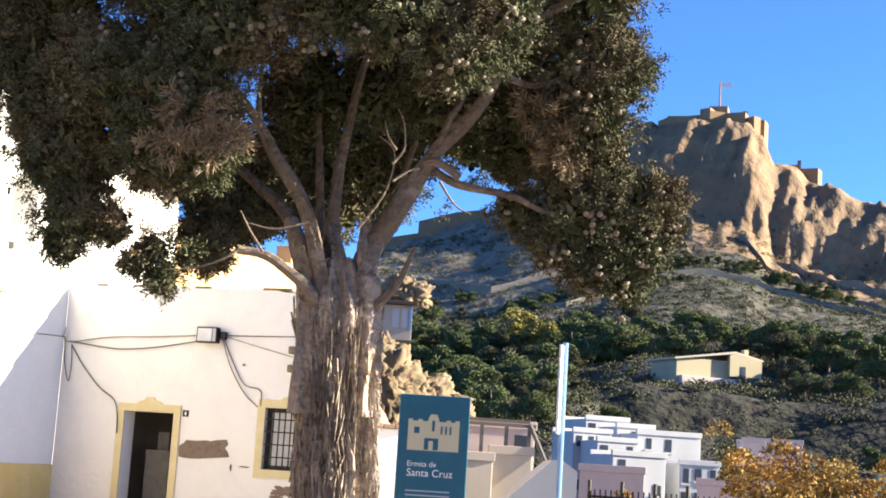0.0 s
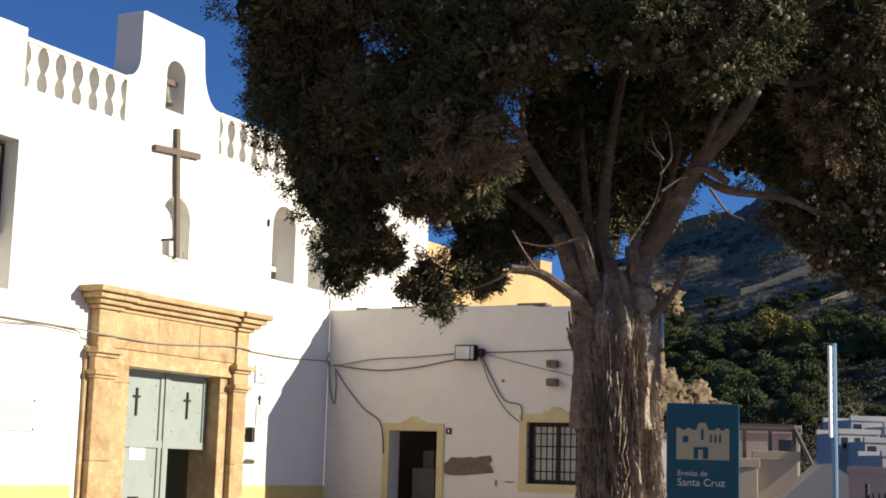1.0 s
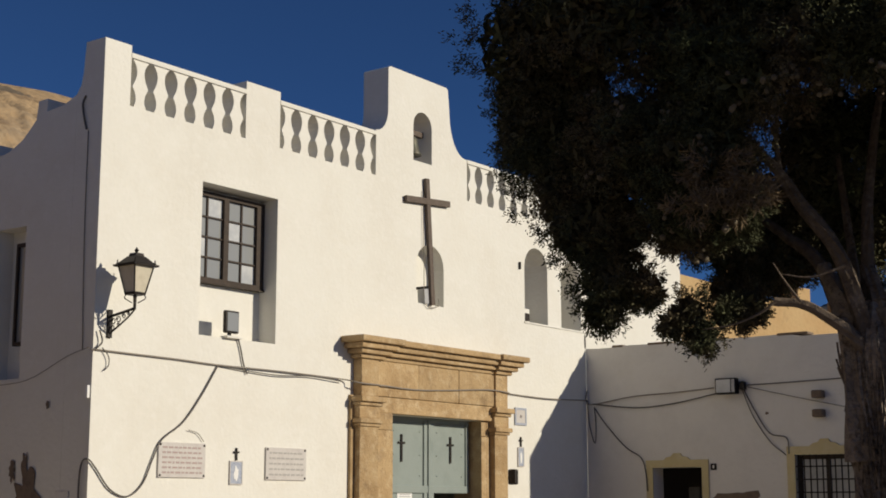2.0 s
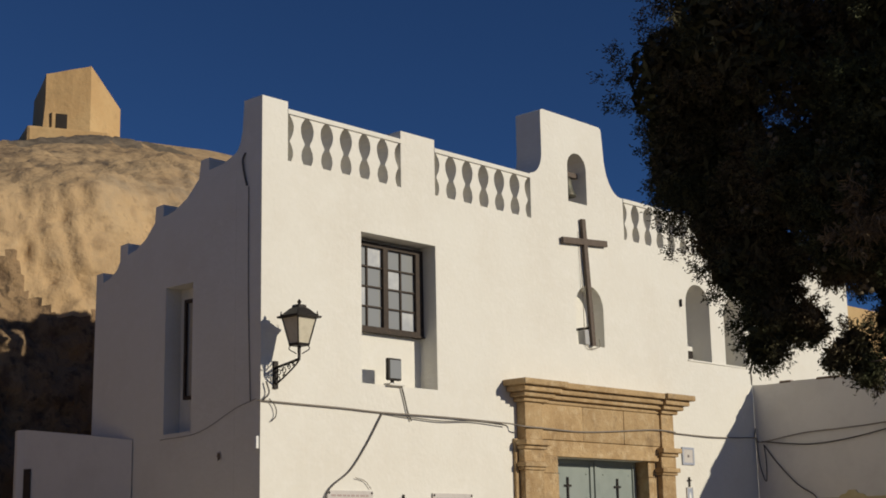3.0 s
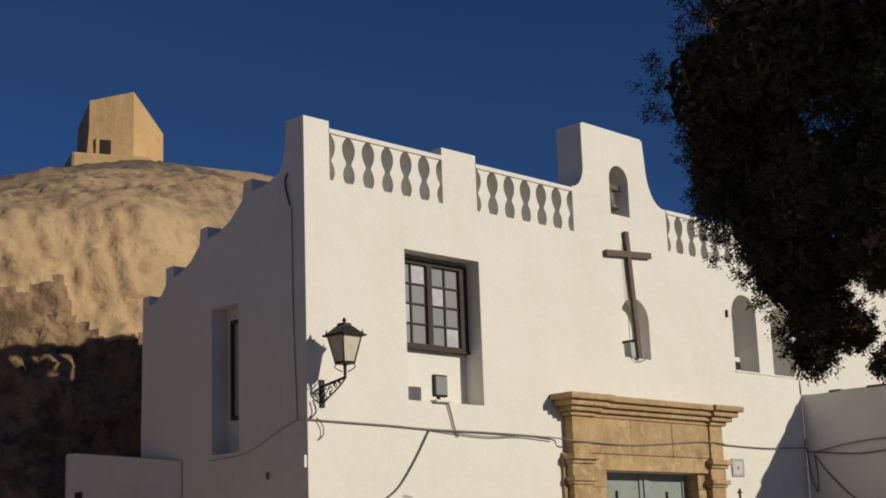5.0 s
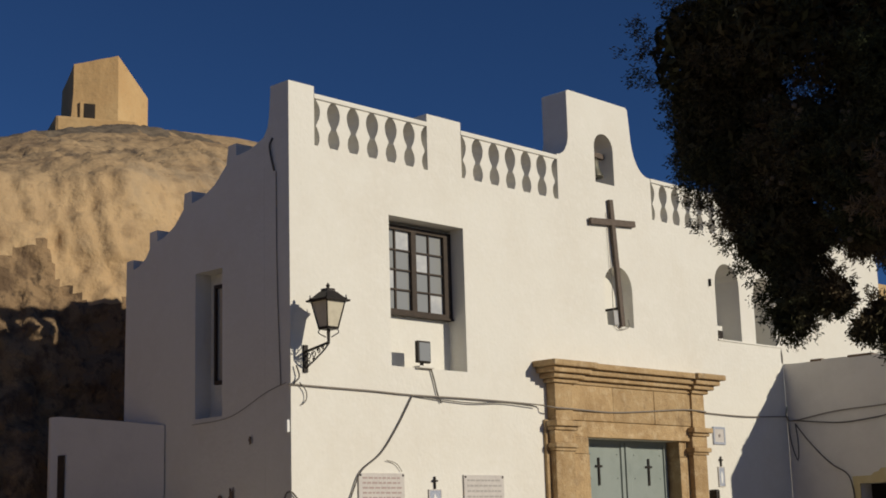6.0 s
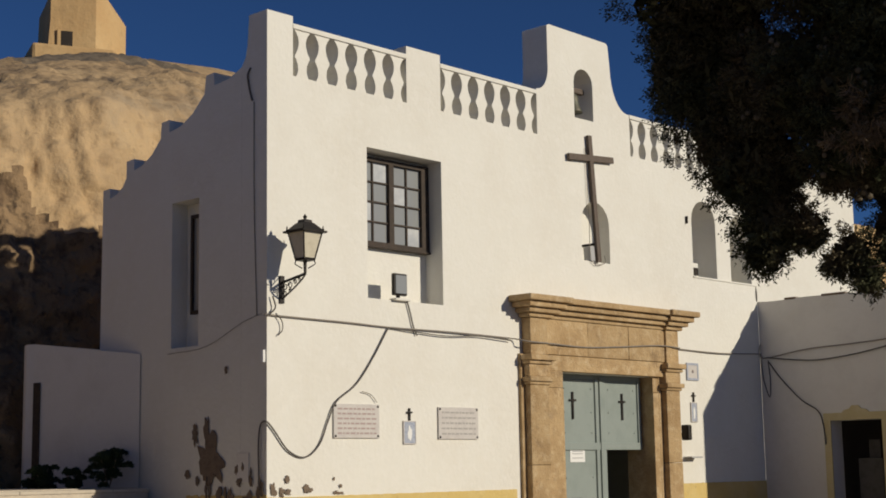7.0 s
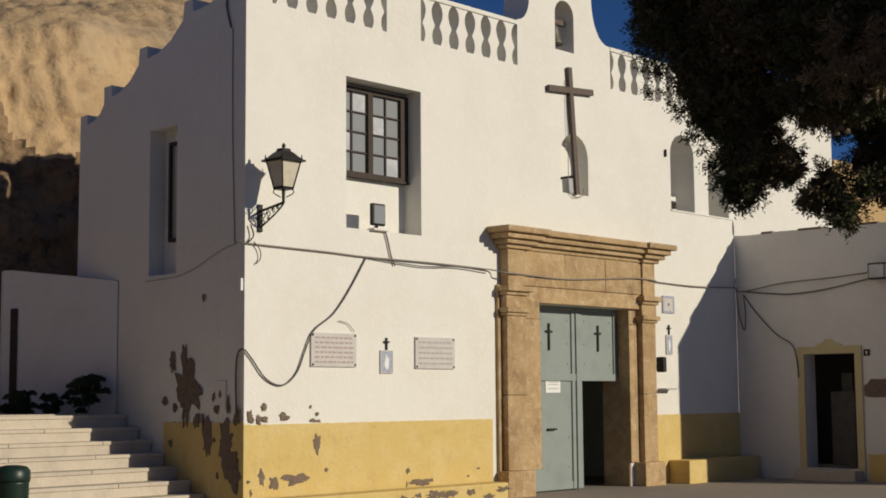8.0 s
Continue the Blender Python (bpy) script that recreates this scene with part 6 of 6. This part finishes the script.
def foliage(rngf, lobes, n, blade, width):
    V, F, base = [], [], 0
    for c, R in lobes:
        d = rngf.normal(size=(n, 3))
        d /= np.linalg.norm(d, axis=1)[:, None]
        d[:, 2] = np.abs(d[:, 2]) * 1.0 - 0.25
        p0 = np.array(c) + d * R * (0.55 + 0.5 * rngf.random((n, 1)))
        v = d + rngf.normal(size=(n, 3)) * 0.8
        v /= np.linalg.norm(v, axis=1)[:, None]
        s = np.cross(v, rngf.normal(size=(n, 3)))
        s /= np.linalg.norm(s, axis=1)[:, None] + 1e-6
        L = blade * rngf.uniform(0.6, 1.3, (n, 1))
        q = np.stack([p0 - v * L * 0.5, p0 + s * width, p0 + v * L * 0.5, p0 - s * width], 1)
        V.append(q.reshape(-1, 3))
        F.append(np.arange(n * 4).reshape(n, 4) + base)
        base += n * 4
    return np.concatenate(V).tolist(), np.concatenate(F).tolist()


def far_tree(name, label, m, seed, lobes, hgt, at, group):
    e = thing(name, label, "tree", at, group=group)
    bm = bmesh.new()
    tube(bm, [(0, 0, -1.5), (0.1, 0, hgt * 0.3), (0, 0.1, hgt * 0.7)], [0.16, 0.12, 0.05], 7)
    for k in range(4):
        a = k * 1.6 + seed
        tube(bm, [(0, 0, hgt * 0.3), (math.cos(a) * hgt * 0.15, math.sin(a) * hgt * 0.15, hgt * 0.5), (math.cos(a) * hgt * 0.26, math.sin(a) * hgt * 0.26, hgt * 0.68)], [0.1, 0.07, 0.03], 6)
    part("trunk", bm, M["bark"], e)
    r2 = np.random.default_rng(seed)
    ls = [((r2.normal() * hgt * 0.19, r2.normal() * hgt * 0.19, hgt * (0.16 + 0.52 * r2.random())), hgt * r2.uniform(0.15, 0.27)) for _ in range(lobes)]
    V, F = foliage(r2, ls, 950, hgt * 0.036, hgt * 0.012)
    raw("crown", V, F, m, e)
    return e


HT = "trees on the hillside"
protos = [far_tree("hillside_tree", "dark green pine on the scrub hillside", M["pine"], 1, 13, 7.0, far(-73.6, 205), HT),
          far_tree("hillside_tree", "rounded green pine on the scrub hillside", M["pine"], 2, 15, 6.0, far(-74.6, 203), HT),
          far_tree("hillside_tree", "grey-green olive-like tree on the hillside", M["scrubleaf"], 3, 12, 5.0, far(-75.4, 208), HT)]
yl = far_tree("hillside_tree", "tall tree with yellowing autumn leaves on the slope", M["yellowleaf"], 5, 14, 9.5, far(-76.9, 205), HT)
rp = random.Random(11)
spots = []
for _ in range(60):
    spots.append((rp.uniform(-80.5, -71.8), rp.uniform(196, 232)))
for _ in range(34):
    spots.append((rp.uniform(-77.5, -72.6), rp.uniform(118, 172)))
for _ in range(30):
    spots.append((rp.uniform(-91.5, -85.8), rp.uniform(170, 215)))
for _ in range(24):
    spots.append((rp.uniform(-86.0, -77.5), rp.uniform(186, 245)))
for _ in range(14):
    spots.append((rp.uniform(-92, -78), rp.uniform(118, 160)))
for _ in range(30):
    spots.append((rp.uniform(-84, -72), rp.uniform(270, 300)))
for _ in range(34):
    spots.append((rp.uniform(-89, -81.5), rp.uniform(305, 318)))
spots = [(a, b) for a, b in spots if not (-86 < a < -81 and 100 < b < 168)]
for i, (yw, r) in enumerate(spots):
    k = rp.uniform(0.6, 1.1) * (0.75 if 110 < r < 165 else 1.0) * (0.6 if r > 265 else 1)
    copy_thing(protos[i % 3], Matrix.Translation(far(yw, r)) @ Matrix.Rotation(rp.uniform(0, 6.28), 4, "Z") @ Matrix.Scale(k, 4))

# scrub over the slopes
r3 = np.random.default_rng(9)
ls = []
for _ in range(6800):
    yw, r = r3.uniform(-92, -70), r3.choice([r3.uniform(95, 175), r3.uniform(175, 260), r3.uniform(260, 365)])
    if yw < -79 and 95 < r < 147 and r3.random() < 0.7:
        continue
    p = far(yw, r)
    ls.append(((p.x, p.y, p.z), r3.uniform(0.4, 1.6)))
V, F = foliage(r3, ls, 68, 0.27, 0.085)
tagged(raw("scrub", V, F, M["scrubleaf"]), "dense olive-green scrub covering the hill slopes", "scrub", kind="stuff")

# autumn tree below the square
at_ = thing("autumn_tree", "tree with sparse orange autumn leaves below the square", "tree", far(-87.6, 27, -3.25))
bm = bmesh.new()
tube(bm, smooth_line([(0, 0, -1), (0.1, 0, 1.5), (0, 0.1, 3.2)], 4), [0.16] * 5 + [0.12] * 4, 8)
r4 = np.random.default_rng(12)
tips = []
for k in range(46):
    a, e = r4.uniform(0, 6.28), r4.uniform(0.15, 1.4)
    L = r4.uniform(1.6, 2.6)
    tip = Vector((math.cos(a) * math.cos(e) * L * 1.45, math.sin(a) * math.cos(e) * L * 1.45, 3.2 + math.sin(e) * L * 0.95))
    tube(bm, smooth_line([(0, 0.05, 2.6), tip * 0.5 + Vector((0, 0, 1.4)), tip], 4), [0.05, 0.045, 0.04, 0.034, 0.028, 0.022, 0.016, 0.01, 0.006], 5)
    tips.append(tip)
part("trunk", bm, M["deadwood"], at_)
ls = []
for t in tips:
    for k in range(8):
        q = t * r4.uniform(0.70, 1.05) + Vector(r4.normal(size=3) * 0.2)
        ls.append((tuple(q), r4.uniform(0.2, 0.4)))
V, F = foliage(r4, ls, 150, 0.07, 0.024)
o = raw("crown", V, F, M["autumn"], at_)


# unseen house blocks added behind the camera to cut sky light, bounce warmth
for i, (x0, x1, y0, y1, h) in enumerate(((-34, -27, -30, -8, 8.0), (-34, -27, -7.5, 12, 9.0), (-26, -8, -48, -42, 5.5), (-7, 10, -49, -43, 4.5))):
    e = thing("square_house", "unseen plain house block added to cut sky light", "house", ((x0 + x1) / 2, (y0 + y1) / 2, 0), group="houses round the square")
    part("wall", boxm((x0 - x1) / 2, (x1 - x0) / 2, (y0 - y1) / 2, (y1 - y0) / 2, -0.5, h, 0.05), M["house3"], e)
    part("roof", boxm((x0 - x1) / 2 - 0.3, (x1 - x0) / 2 + 0.3, (y0 - y1) / 2 - 0.3, (y1 - y0) / 2 + 0.3, h, h + 0.3, 0.05), M["tile"], e)


r5 = np.random.default_rng(21)
for at_s, R, hgt, lab in (((-0.46, 3.0, 1.4), 0.30, 0.60, "dark leafy shrub against the outbuilding"), ((-0.75, 3.5, 1.4), 0.2, 0.3, "sparse low dark shrub against the outbuilding"), ((-1.0, 3.9, 1.4), 0.25, 0.42, "low dark leafy shrub against the outbuilding")):
    e = thing("shrub", lab, "plant", at_s, group="plants by the outbuilding")
    ls = [((r5.normal() * R * 0.5, r5.normal() * R * 0.4, hgt * r5.uniform(0.05, 0.85)), R * r5.uniform(0.22, 0.42)) for _ in range(26)]
    V, F = foliage(r5, ls, 170, 0.07, 0.010)
    raw("foliage", V, F, M["plantleaf"], e)
    bm = bmesh.new()
    for k in range(4):
        tube(bm, [(0, 0, -0.02), (R * 0.5 * math.cos(k * 1.6), R * 0.5 * math.sin(k * 1.6), hgt * 0.7)], [0.012, 0.006], 5)
    part("stem", bm, M["bark"], e)
